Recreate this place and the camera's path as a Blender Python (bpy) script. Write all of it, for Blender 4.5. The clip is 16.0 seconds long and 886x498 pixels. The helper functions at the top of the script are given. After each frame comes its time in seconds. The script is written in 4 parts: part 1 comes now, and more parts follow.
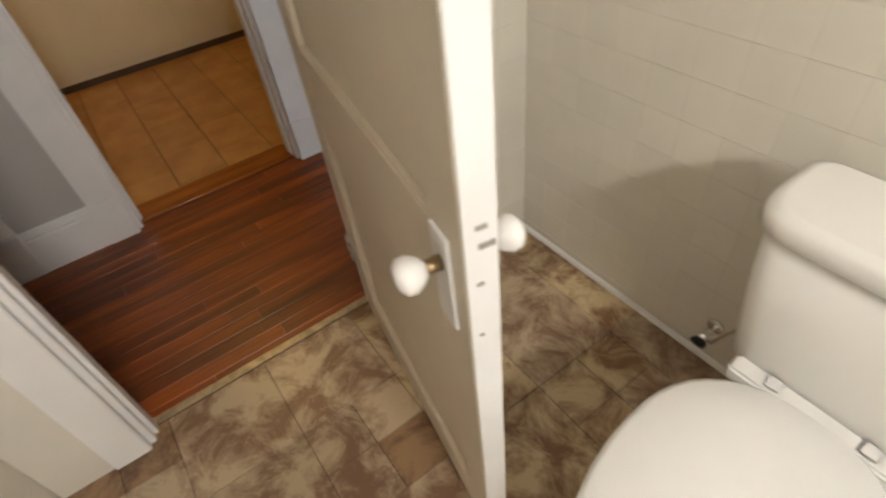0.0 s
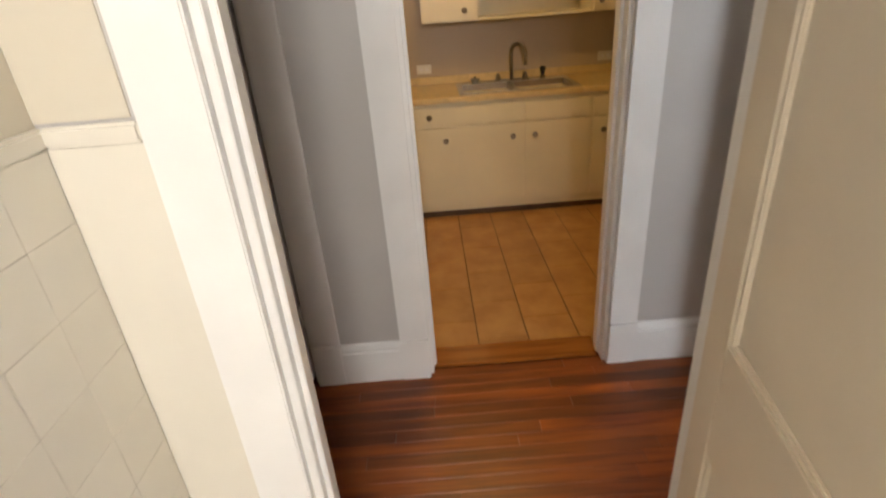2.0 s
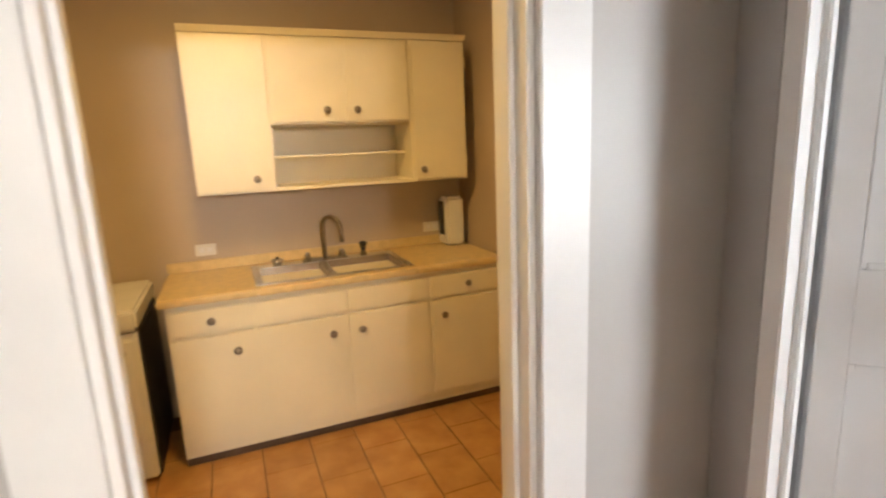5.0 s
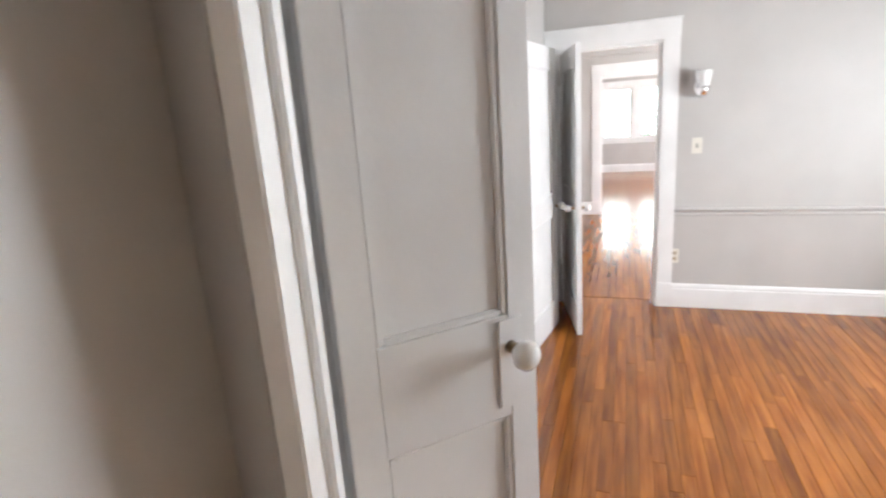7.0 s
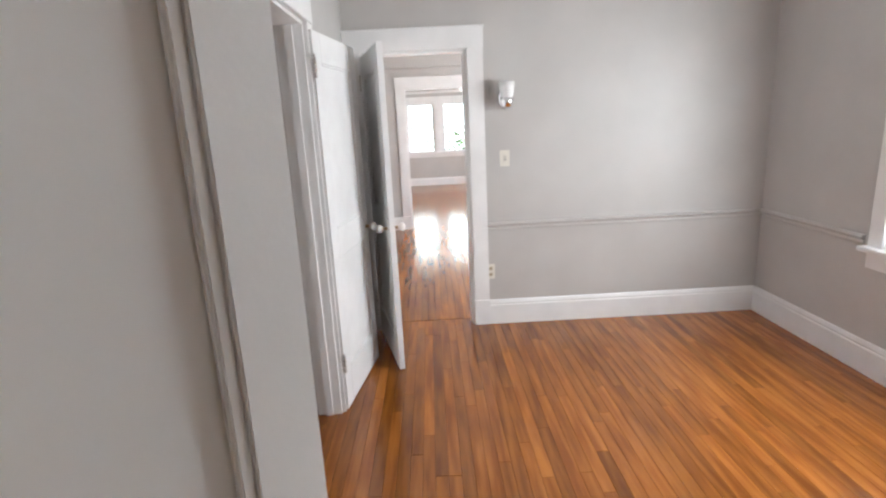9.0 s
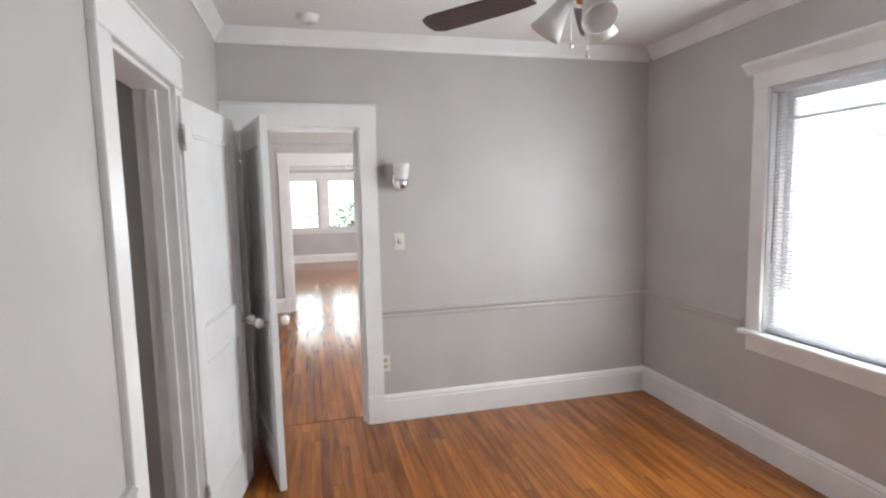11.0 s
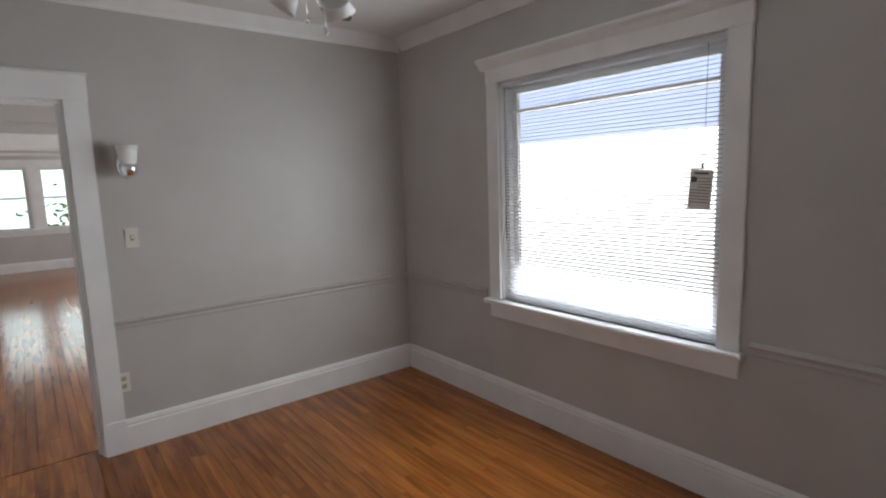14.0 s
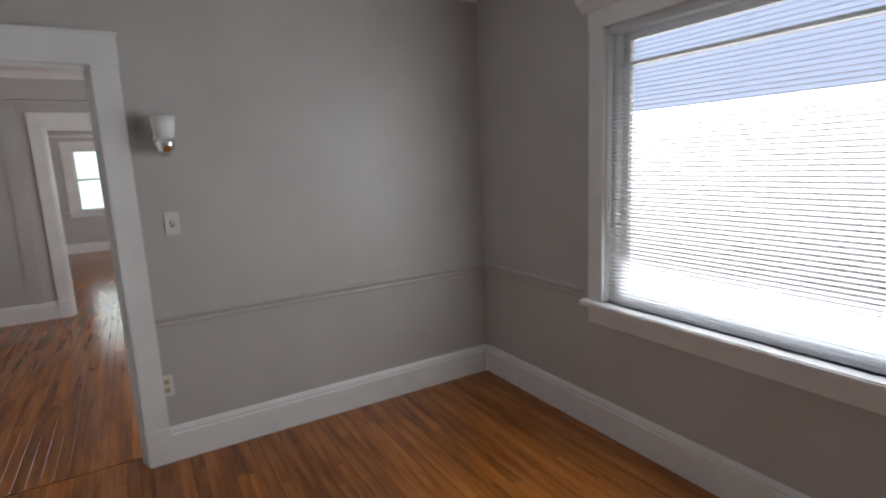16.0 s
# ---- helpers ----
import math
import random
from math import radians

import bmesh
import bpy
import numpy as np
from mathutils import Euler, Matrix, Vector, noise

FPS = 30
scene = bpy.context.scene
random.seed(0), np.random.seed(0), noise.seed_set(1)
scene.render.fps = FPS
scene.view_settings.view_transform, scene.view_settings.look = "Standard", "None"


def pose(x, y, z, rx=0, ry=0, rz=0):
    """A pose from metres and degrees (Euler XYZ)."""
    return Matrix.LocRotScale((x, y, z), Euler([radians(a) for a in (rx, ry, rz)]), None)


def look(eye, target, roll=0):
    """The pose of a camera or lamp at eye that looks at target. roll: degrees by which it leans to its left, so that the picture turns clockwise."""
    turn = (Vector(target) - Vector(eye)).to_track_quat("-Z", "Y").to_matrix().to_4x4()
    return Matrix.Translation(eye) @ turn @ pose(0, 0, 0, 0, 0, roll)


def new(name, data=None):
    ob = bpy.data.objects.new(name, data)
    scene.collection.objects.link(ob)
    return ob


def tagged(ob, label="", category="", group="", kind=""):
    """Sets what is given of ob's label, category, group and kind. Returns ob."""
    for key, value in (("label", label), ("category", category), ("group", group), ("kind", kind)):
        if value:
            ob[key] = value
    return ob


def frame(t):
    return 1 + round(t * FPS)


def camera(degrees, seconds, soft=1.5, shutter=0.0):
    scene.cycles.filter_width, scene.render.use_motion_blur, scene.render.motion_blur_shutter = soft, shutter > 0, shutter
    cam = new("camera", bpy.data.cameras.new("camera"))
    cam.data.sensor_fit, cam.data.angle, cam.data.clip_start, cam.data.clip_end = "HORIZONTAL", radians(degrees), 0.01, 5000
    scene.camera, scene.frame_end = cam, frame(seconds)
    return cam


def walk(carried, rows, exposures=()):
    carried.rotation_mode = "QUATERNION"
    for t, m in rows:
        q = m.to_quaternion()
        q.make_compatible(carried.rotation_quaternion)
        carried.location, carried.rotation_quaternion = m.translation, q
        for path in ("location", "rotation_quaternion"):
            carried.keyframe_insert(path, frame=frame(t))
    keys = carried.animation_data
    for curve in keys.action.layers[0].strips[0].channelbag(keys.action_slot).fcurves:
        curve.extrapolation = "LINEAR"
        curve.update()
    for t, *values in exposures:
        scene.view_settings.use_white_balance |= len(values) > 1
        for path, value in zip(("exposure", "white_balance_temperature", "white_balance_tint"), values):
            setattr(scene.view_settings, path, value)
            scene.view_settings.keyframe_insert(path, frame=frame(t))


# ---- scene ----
cam = camera(80.81, 16.0, soft=2.1, shutter=0.35)
EXPOSURES = [(0, 0.5), (1.0, 0.85), (2.5, 1.2), (3.5, 1.5), (5.5, 2.12), (7.0, 1.82), (8.5, 1.5), (11.0, 1.15), (12.0, 0.95), (13.0, 0.5), (14.5, 0.0), (16.0, -0.1)]
ROWS = [
    (0, -0.824, -4.833, 1.378, 59.25, -43.89, -7.6),
    (0.5, -0.945, -4.892, 1.421, 69.28, -42.4, -6.7),
    (1, -0.995, -4.925, 1.454, 78.83, -37.81, -6.1),
    (1.5, -1.077, -4.913, 1.466, 87.1, -32.3, -6.1),
    (2, -1.226, -4.925, 1.492, 89.9, -26.1, -4.5),
    (2.5, -1.379, -4.946, 1.496, 91.07, -21.07, -2.7),
    (3, -1.467, -4.954, 1.508, 90.89, -16.11, -1.4),
    (3.2, -1.513, -4.951, 1.507, 90.36, -14.54, -0.8),
    (5.3, -2.240, -4.712, 1.53, 61.93, -12.45, -3.0),
    (5.5, -2.273, -4.637, 1.556, 57.52, -13.12, -3.3),
    (6, -2.392, -4.523, 1.54, 44.35, -12.0, -4.2),
    (6.5, -2.400, -4.45, 1.56, 32.2, -12.4, -3.7),
    (7, -2.424, -4.33, 1.585, 19.95, -13.94, -4.03),
    (7.5, -2.432, -4.24, 1.583, 12.19, -14.98, -3.78),
    (8, -2.463, -4.038, 1.557, 7.04, -15.05, -3.34),
    (8.5, -2.469, -3.913, 1.536, 2.85, -14.62, -3.14),
    (11, -2.511, -3.533, 1.577, -14.03, -5.88, -1.27),
    (11.5, -2.495, -3.482, 1.566, -17.84, -4.33, -1.07),
    (12, -2.509, -3.475, 1.563, -22.68, -4.6, -0.98),
    (12.5, -2.485, -3.496, 1.561, -27.15, -5.28, -1.01),
    (13, -2.477, -3.538, 1.56, -31.06, -6.23, -1.22),
    (13.5, -2.457, -3.551, 1.551, -34.9, -6.99, -1.51),
    (14, -2.403, -3.506, 1.55, -38.5, -7.67, -1.93),
    (14.5, -2.343, -3.478, 1.553, -41.06, -8.23, -2.36),
    (15, -2.255, -3.362, 1.548, -41.33, -8.71, -2.44),
    (15.5, -2.189, -3.265, 1.558, -36.49, -9.52, -2.65),
    (16, -2.096, -2.99, 1.533, -30.48, -9.75, -2.52),
]
walk(cam, [(t, pose(x, y, z, 90 + pitch, 0, yaw) @ pose(0, 0, 0, 0, 0, roll)) for t, x, y, z, yaw, pitch, roll in ROWS],
     exposures=EXPOSURES)

# ---------------------------------------------------------------- light
world = bpy.data.worlds.new("sky")
scene.world = world
world.use_nodes = True
_nt = world.node_tree
_sky = _nt.nodes.new("ShaderNodeTexSky")
_sky.sky_type = 'NISHITA'
_sky.sun_disc = False
_sky.sun_elevation = radians(50)
_sky.sun_rotation = radians(200)
_nt.nodes["Background"].inputs[1].default_value = 0.12
_nt.links.new(_sky.outputs[0], _nt.nodes["Background"].inputs[0])
sun = new("sun", bpy.data.lights.new("sun", 'SUN'))
sun.data.energy, sun.data.angle, sun.data.color = 1.2, radians(10), (1, .96, .9)
sun.matrix_world = look((0, 0, 10), (-1.5, 6, 2))


def area(name, eye, target, w, h, watts, colour):
    ob = new(name, bpy.data.lights.new(name, 'AREA'))
    ob.data.shape, ob.data.size, ob.data.size_y = 'RECTANGLE', w, h
    ob.data.energy, ob.data.color = watts, colour
    ob.matrix_world = look(eye, target)
    return ob


DAY = (0.90, 0.96, 1.0)
WARM = (1.0, 0.62, 0.19)
area("window_daylight", (-0.035, -1.82, 1.42), (-3, -1.82, 1.1), 1.25, 1.25, 26, DAY)
area("front_window_daylight", (-1.85, 9.42, 1.45), (-1.85, 5, 0.6), 2.4, 1.2, 5, DAY)
# two fill lamps in unseen side openings, added to brighten the front rooms
area("living_window_daylight", (0.11, 6.8, 1.5), (-2, 6.8, 0.8), 1.6, 1.3, 32, DAY)
area("dining_window_daylight", (0.11, 2.1, 1.5), (-2, 2.1, 0.8), 1.4, 1.3, 32, DAY)
area("kitchen_lamp_light", (-3.95, -4.75, 2.42), (-3.95, -4.75, 0), 0.3, 0.3, 6.4, WARM)
# unseen source, placed to brighten the bathroom and the passage
area("bathroom_lamp_light", (0.46, -4.80, 1.95), (-2.0, -4.95, 1.1), 0.5, 0.16, 22, (1.0, 0.955, 0.90))

# ---------------------------------------------------------------- materials


def mat(name, colour, rough=0.5, metal=0.0, vary=0.0, scale=6.0, bump=0.0, bscale=60.0, spec=0.5, rand=0.0, stretch=None, second=None, detail=4, sharp=None, warp=0.0):
    """Principled surface with two noise scales: broad tone and fine relief."""
    m = bpy.data.materials.new(name)
    m.use_nodes = True
    nt = m.node_tree
    b = nt.nodes["Principled BSDF"]
    b.inputs["Roughness"].default_value, b.inputs["Metallic"].default_value = rough, metal
    b.inputs["Specular IOR Level"].default_value = spec
    b.inputs["Base Color"].default_value = (*colour, 1)
    geo = nt.nodes.new("ShaderNodeNewGeometry")
    vec = geo.outputs["Position"]
    info = nt.nodes.new("ShaderNodeObjectInfo")
    if stretch:
        mp = nt.nodes.new("ShaderNodeMapping")
        mp.inputs["Scale"].default_value = stretch
        nt.links.new(vec, mp.inputs["Vector"])
        add = nt.nodes.new("ShaderNodeVectorMath")
        add.operation = 'ADD'
        mul = nt.nodes.new("ShaderNodeMath")
        mul.operation = 'MULTIPLY'
        mul.inputs[1].default_value = 37.0
        nt.links.new(info.outputs["Random"], mul.inputs[0])
        nt.links.new(mp.outputs[0], add.inputs[0])
        nt.links.new(mul.outputs[0], add.inputs[1])
        vec = add.outputs[0]
    if vary or rand or second:
        n1 = nt.nodes.new("ShaderNodeTexNoise")
        n1.inputs["Scale"].default_value, n1.inputs["Detail"].default_value = scale, detail
        nt.links.new(vec, n1.inputs["Vector"])
        ramp = nt.nodes.new("ShaderNodeValToRGB")
        lo = second if second else tuple(c * (1 - vary) for c in colour)
        hi = colour if second else tuple(min(1, c * (1 + vary * 0.6)) for c in colour)
        ramp.color_ramp.elements[0].position, ramp.color_ramp.elements[1].position = sharp or (0.36, 0.66)
        n1.inputs["Distortion"].default_value = warp
        n1.inputs["Roughness"].default_value = 0.72 if sharp else 0.5
        ramp.color_ramp.elements[0].color, ramp.color_ramp.elements[1].color = (*lo, 1), (*hi, 1)
        nt.links.new(n1.outputs["Fac"], ramp.inputs["Fac"])
        out = ramp.outputs["Color"]
        if rand:
            hsv = nt.nodes.new("ShaderNodeHueSaturation")
            r2 = nt.nodes.new("ShaderNodeMath")
            r2.operation = 'ADD'
            nt.links.new(info.outputs["Random"], r2.inputs[0])
            nt.links.new(geo.outputs["Random Per Island"], r2.inputs[1])
            fr = nt.nodes.new("ShaderNodeMath")
            fr.operation = 'FRACT'
            nt.links.new(r2.outputs[0], fr.inputs[0])
            mr = nt.nodes.new("ShaderNodeMapRange")
            mr.inputs["To Min"].default_value, mr.inputs["To Max"].default_value = 1 - rand, 1 + rand * 0.7
            nt.links.new(fr.outputs[0], mr.inputs["Value"])
            nt.links.new(mr.outputs[0], hsv.inputs["Value"])
            nt.links.new(out, hsv.inputs["Color"])
            out = hsv.outputs["Color"]
        nt.links.new(out, b.inputs["Base Color"])
        rr = nt.nodes.new("ShaderNodeMapRange")
        rr.inputs["To Min"].default_value, rr.inputs["To Max"].default_value = rough * 0.85, min(1, rough * 1.15)
        nt.links.new(n1.outputs["Fac"], rr.inputs["Value"])
        nt.links.new(rr.outputs[0], b.inputs["Roughness"])
    if bump:
        n2 = nt.nodes.new("ShaderNodeTexNoise")
        n2.inputs["Scale"].default_value, n2.inputs["Detail"].default_value = bscale, 3
        nt.links.new(vec, n2.inputs["Vector"])
        bp = nt.nodes.new("ShaderNodeBump")
        bp.inputs["Strength"].default_value, bp.inputs["Distance"].default_value = bump, 0.002
        nt.links.new(n2.outputs["Fac"], bp.inputs["Height"])
        nt.links.new(bp.outputs[0], b.inputs["Normal"])
    return m


def glow(name, colour, strength):
    m = bpy.data.materials.new(name)
    m.use_nodes = True
    b = m.node_tree.nodes["Principled BSDF"]
    b.inputs["Base Color"].default_value = (*colour, 1)
    b.inputs["Emission Color"].default_value = (*colour, 1)
    b.inputs["Emission Strength"].default_value = strength
    return m


M_WALL = mat("greige_wall_paint", (0.545, 0.525, 0.508), 0.42, vary=0.05, scale=2.2, bump=0.25, bscale=140)
M_CEIL = mat("white_ceiling_paint", (0.80, 0.79, 0.78), 0.8, vary=0.03, scale=2, bump=0.25, bscale=90)
M_TRIM = mat("white_gloss_trim_paint", (0.85, 0.845, 0.84), 0.32, vary=0.04, scale=5, bump=0.22, bscale=45)
M_DOOR = mat("white_door_paint", (0.84, 0.838, 0.835), 0.36, vary=0.05, scale=4, bump=0.3, bscale=38)
M_OAK = mat("amber_oak_strip", (0.41, 0.142, 0.025), 0.15, second=(0.24, 0.070, 0.012), scale=2.0, rand=0.30, stretch=(13, 1.1, 1), bump=0.03, bscale=5, detail=6)
M_OAKGAP = mat("dark_floor_joint", (0.15, 0.052, 0.014), 0.6, vary=0.2)
# same oak as M_OAK, the passage's dimmer light put into a redder colour
M_HALLOAK = mat("shaded_hall_oak_strip", (0.34, 0.082, 0.012), 0.38, second=(0.16, 0.032, 0.006), scale=2.0, rand=0.42, stretch=(13, 1.1, 1), bump=0.03, bscale=5, detail=6)
M_KTILE = mat("terracotta_tan_tile", (0.50, 0.27, 0.095), 0.38, second=(0.39, 0.185, 0.058), scale=7, rand=0.10, bump=0.2, bscale=30)
M_GROUT = mat("dark_grout", (0.16, 0.09, 0.045), 0.9, vary=0.3, scale=20, bump=0.4)
M_CREAM = mat("cream_cabinet_paint", (0.80, 0.72, 0.52), 0.35, vary=0.05, scale=3, bump=0.25, bscale=40)
M_LAMIN = mat("butter_laminate", (0.66, 0.50, 0.24), 0.35, vary=0.10, scale=25, detail=6)
M_KWALL = mat("tan_kitchen_paint", (0.50, 0.40, 0.29), 0.45, vary=0.05, scale=2, bump=0.25, bscale=120)
M_STEEL = mat("brushed_steel", (0.62, 0.60, 0.57), 0.28, 1.0, vary=0.10, scale=30, stretch=(1, 12, 1))
M_BOWL = mat("dull_steel_bowl", (0.36, 0.30, 0.25), 0.33, 1.0, vary=0.15, scale=12)
M_CHROME = mat("chrome", (0.82, 0.82, 0.83), 0.07, 1.0)
M_BRONZE = mat("dark_brass", (0.35, 0.25, 0.14), 0.3, 1.0, vary=0.2, scale=40)
M_PEWTER = mat("worn_pewter", (0.30, 0.26, 0.21), 0.35, 1.0, vary=0.25, scale=50)
M_PORC = mat("white_porcelain", (0.84, 0.83, 0.80), 0.10, vary=0.015, scale=3)
M_SEAT = mat("white_plastic_seat", (0.84, 0.83, 0.81), 0.25, vary=0.02, scale=8)
M_BTILE = mat("ivory_glazed_wall_tile", (0.75, 0.715, 0.635), 0.22, vary=0.03, scale=5, rand=0.025)
M_BGROUT = mat("ivory_grout", (0.79, 0.75, 0.66), 0.8, vary=0.08, scale=30)
M_BPAINT = mat("pale_bathroom_paint", (0.66, 0.61, 0.51), 0.5, vary=0.04, scale=2, bump=0.2, bscale=120)
M_SWITCH = mat("ivory_switch_plastic", (0.76, 0.73, 0.66), 0.35, vary=0.03, scale=30)
M_DARK = mat("dark_slot", (0.03, 0.028, 0.025), 0.5)
M_GLASSKNOB = mat("white_porcelain_knob", (0.85, 0.84, 0.82), 0.12, vary=0.02, scale=20)
M_FANWOOD = mat("dark_walnut_blade", (0.060, 0.022, 0.024), 0.35, vary=0.3, scale=5, stretch=(4, 20, 4))
M_FROST = mat("frosted_glass_shade", (0.88, 0.88, 0.87), 0.3, vary=0.03, scale=10)
M_FROST.node_tree.nodes["Principled BSDF"].inputs["Transmission Weight"].default_value = 0.08
M_BLIND = mat("white_blind_slat", (0.84, 0.84, 0.85), 0.45, vary=0.02, scale=9)
_nt = M_BLIND.node_tree
_tr = _nt.nodes.new("ShaderNodeBsdfTranslucent")
_tr.inputs[0].default_value = (0.86, 0.88, 0.92, 1)
_mx = _nt.nodes.new("ShaderNodeMixShader")
_mx.inputs[0].default_value = 0.42
_nt.links.new(_nt.nodes["Principled BSDF"].outputs[0], _mx.inputs[1])
_nt.links.new(_tr.outputs[0], _mx.inputs[2])
_nt.links.new(_mx.outputs[0], _nt.nodes["Material Output"].inputs[0])
M_PAPER = mat("grey_printed_card", (0.78, 0.76, 0.72), 0.6, vary=0.08, scale=40)
M_INK = mat("dark_print", (0.10, 0.09, 0.085), 0.6)
M_BLACK = mat("black_parts_and_gap_shade", (0.015, 0.015, 0.016), 0.4, vary=0.3, scale=20)
M_WHITEAPP = mat("white_enamel", (0.74, 0.72, 0.66), 0.25, vary=0.03, scale=6)
M_STAIN = mat("scorched_wall_paint", (0.30, 0.27, 0.24), 0.5, vary=0.2, scale=18)
M_SLATE = [mat("slate_vinyl_" + n, c, 0.33, second=d, scale=7, rand=0.15, bump=0.3, bscale=24, detail=12, sharp=(0.42, 0.57), warp=0.5)
           for n, c, d in (("tan", (0.60, 0.47, 0.28), (0.22, 0.115, 0.055)), ("brown", (0.32, 0.20, 0.11), (0.13, 0.07, 0.036)),
                           ("grey", (0.50, 0.39, 0.26), (0.22, 0.125, 0.075)))]
M_GLASS = bpy.data.materials.new("window_glass")
M_GLASS.use_nodes = True
_b = M_GLASS.node_tree.nodes["Principled BSDF"]
_b.inputs["Transmission Weight"].default_value, _b.inputs["Roughness"].default_value, _b.inputs["IOR"].default_value = 1.0, 0.0, 1.45
M_OUT_WHITE = glow("bright_overcast_distance", (1.0, 1.0, 1.0), 2.8)
M_OUT_FRONT = glow("bright_front_distance", (0.84, 1.0, 0.98), 1.0)
M_OUT_BLUE = glow("pale_blue_grey_glow", (0.58, 0.66, 0.90), 0.9)
M_BULB = glow("lit_opal_glass", (1.0, 0.82, 0.55), 3.0)

# ---------------------------------------------------------------- geometry helpers


def box(bm, x0, x1, y0, y1, z0, z1, bevel=0.0):
    r = bmesh.ops.create_cube(bm, size=1.0, matrix=Matrix.Translation(((x0 + x1) / 2, (y0 + y1) / 2, (z0 + z1) / 2)) @ Matrix.Diagonal((abs(x1 - x0), abs(y1 - y0), abs(z1 - z0), 1)))
    if bevel:
        es = list({e for v in r["verts"] for e in v.link_edges})
        bmesh.ops.bevel(bm, geom=es, offset=bevel, segments=2, affect='EDGES', clamp_overlap=True)
    return bm


def B(*dims, bevel=0.0):
    return box(bmesh.new(), *dims, bevel=bevel)


def lathe(bm, profile, m=Matrix.Identity(4), n=24, smooth=True):
    """Turn (radius, height) pairs round the z axis of m."""
    rings = []
    for r, z in profile:
        rings.append([bm.verts.new(m @ Vector((r * math.cos(2 * math.pi * i / n), r * math.sin(2 * math.pi * i / n), z))) for i in range(n)] if r > 1e-5 else [bm.verts.new(m @ Vector((0, 0, z)))])
    for a, b in zip(rings, rings[1:]):
        for i in range(n):
            j = (i + 1) % n
            f = [a[i % len(a)], a[j % len(a)], b[j % len(b)], b[i % len(b)]]
            f = list(dict.fromkeys(f))
            if len(f) > 2:
                try:
                    bm.faces.new(f).smooth = smooth
                except ValueError:
                    pass
    return bm


def tube(bm, pts, r, n=12):
    """A round bar along points."""
    pts = [Vector(p) for p in pts]
    rings = []
    for i, p in enumerate(pts):
        d = (pts[min(i + 1, len(pts) - 1)] - pts[max(i - 1, 0)]).normalized()
        q = d.to_track_quat('Z', 'Y')
        rings.append([bm.verts.new(p + q @ Vector((r * math.cos(2 * math.pi * k / n), r * math.sin(2 * math.pi * k / n), 0))) for k in range(n)])
    for a, b in zip(rings, rings[1:]):
        for k in range(n):
            bm.faces.new((a[k], a[(k + 1) % n], b[(k + 1) % n], b[k])).smooth = True
    bm.faces.new(rings[0][::-1])
    bm.faces.new(rings[-1])
    return bm


def extrude_profile(bm, profile, axis, a0, a1, origin, out):
    """A moulding: (depth, height) profile run along x or y from a0 to a1; out is the sign of its depth."""
    ends = []
    for a in (a0, a1):
        ring = []
        for d, z in profile:
            ring.append(bm.verts.new((a, origin[1] + out * d, origin[2] + z) if axis == 'x' else (origin[0] + out * d, a, origin[2] + z)))
        ends.append(ring)
    n = len(profile)
    for i in range(n):
        j = (i + 1) % n
        bm.faces.new((ends[0][i], ends[0][j], ends[1][j], ends[1][i]))
    bm.faces.new(ends[0][::-1])
    bm.faces.new(ends[1])
    bmesh.ops.recalc_face_normals(bm, faces=bm.faces)
    return bm


def mesh_of(name, bm, material):
    bmesh.ops.recalc_face_normals(bm, faces=bm.faces)
    me = bpy.data.meshes.new(name)
    bm.to_mesh(me)
    bm.free()
    me.materials.append(material)
    return me


def part(name, bm, material, parent, label=""):
    ob = new(name, mesh_of(name, bm, material))
    ob.parent = parent
    return tagged(ob, label)


def thing(name, label, category, m=None, group="", kind=""):
    ob = new(name)
    if m is not None:
        ob.matrix_basis = m
    return tagged(ob, label, category, group, kind)


def single(name, bm, material, label, category, kind="", group=""):
    return tagged(new(name, mesh_of(name, bm, material)), label, category, group, kind)


def setting(name, bm, material, label, category):
    return single(name, bm, material, label, category, "structure")


# ---------------------------------------------------------------- the plan
XW = -3.04      # west wall of the passage and the main room
YN = 0.0        # north wall of the main room
CEIL = 2.63
T = 0.13        # wall thickness
XB = -2.05      # passage face of the bathroom wall
XF = -1.965     # bathroom face of that wall
YS = -3.67      # south wall of the main room
DOORH = 2.035
K0, K1 = -5.018, -4.250      # kitchen doorway
C0, C1 = -3.718, -3.36       # first closet
E0, E1 = -1.885, -1.20      # second closet
S0, S1 = -6.24, -5.50       # linen closet
N0, N1 = -2.92, -2.19       # north doorway
B0, B1 = -5.222, -4.425       # bathroom doorway
W0, W1, WZ0, WZ1 = -2.48, -1.105, 0.745, 2.135    # window opening


def wall_x(name, y0, y1, xa, xb, openings, material, label, top=CEIL):
    """A wall that runs along x; openings are (a, b, z0, z1)."""
    bm = bmesh.new()
    a = xa
    for o0, o1, z0, z1 in sorted(openings):
        box(bm, a, o0, y0, y1, 0, top)
        if z0 > 0:
            box(bm, o0, o1, y0, y1, 0, z0)
        box(bm, o0, o1, y0, y1, z1, top)
        a = o1
    box(bm, a, xb, y0, y1, 0, top)
    return setting(name, bm, material, label, "wall")


def wall_y(name, x0, x1, ya, yb, openings, material, label, top=CEIL):
    bm = bmesh.new()
    a = ya
    for o0, o1, z0, z1 in sorted(openings):
        box(bm, x0, x1, a, o0, 0, top)
        if z0 > 0:
            box(bm, x0, x1, o0, o1, 0, z0)
        box(bm, x0, x1, o0, o1, z1, top)
        a = o1
    box(bm, x0, x1, a, yb, 0, top)
    return setting(name, bm, material, label, "wall")


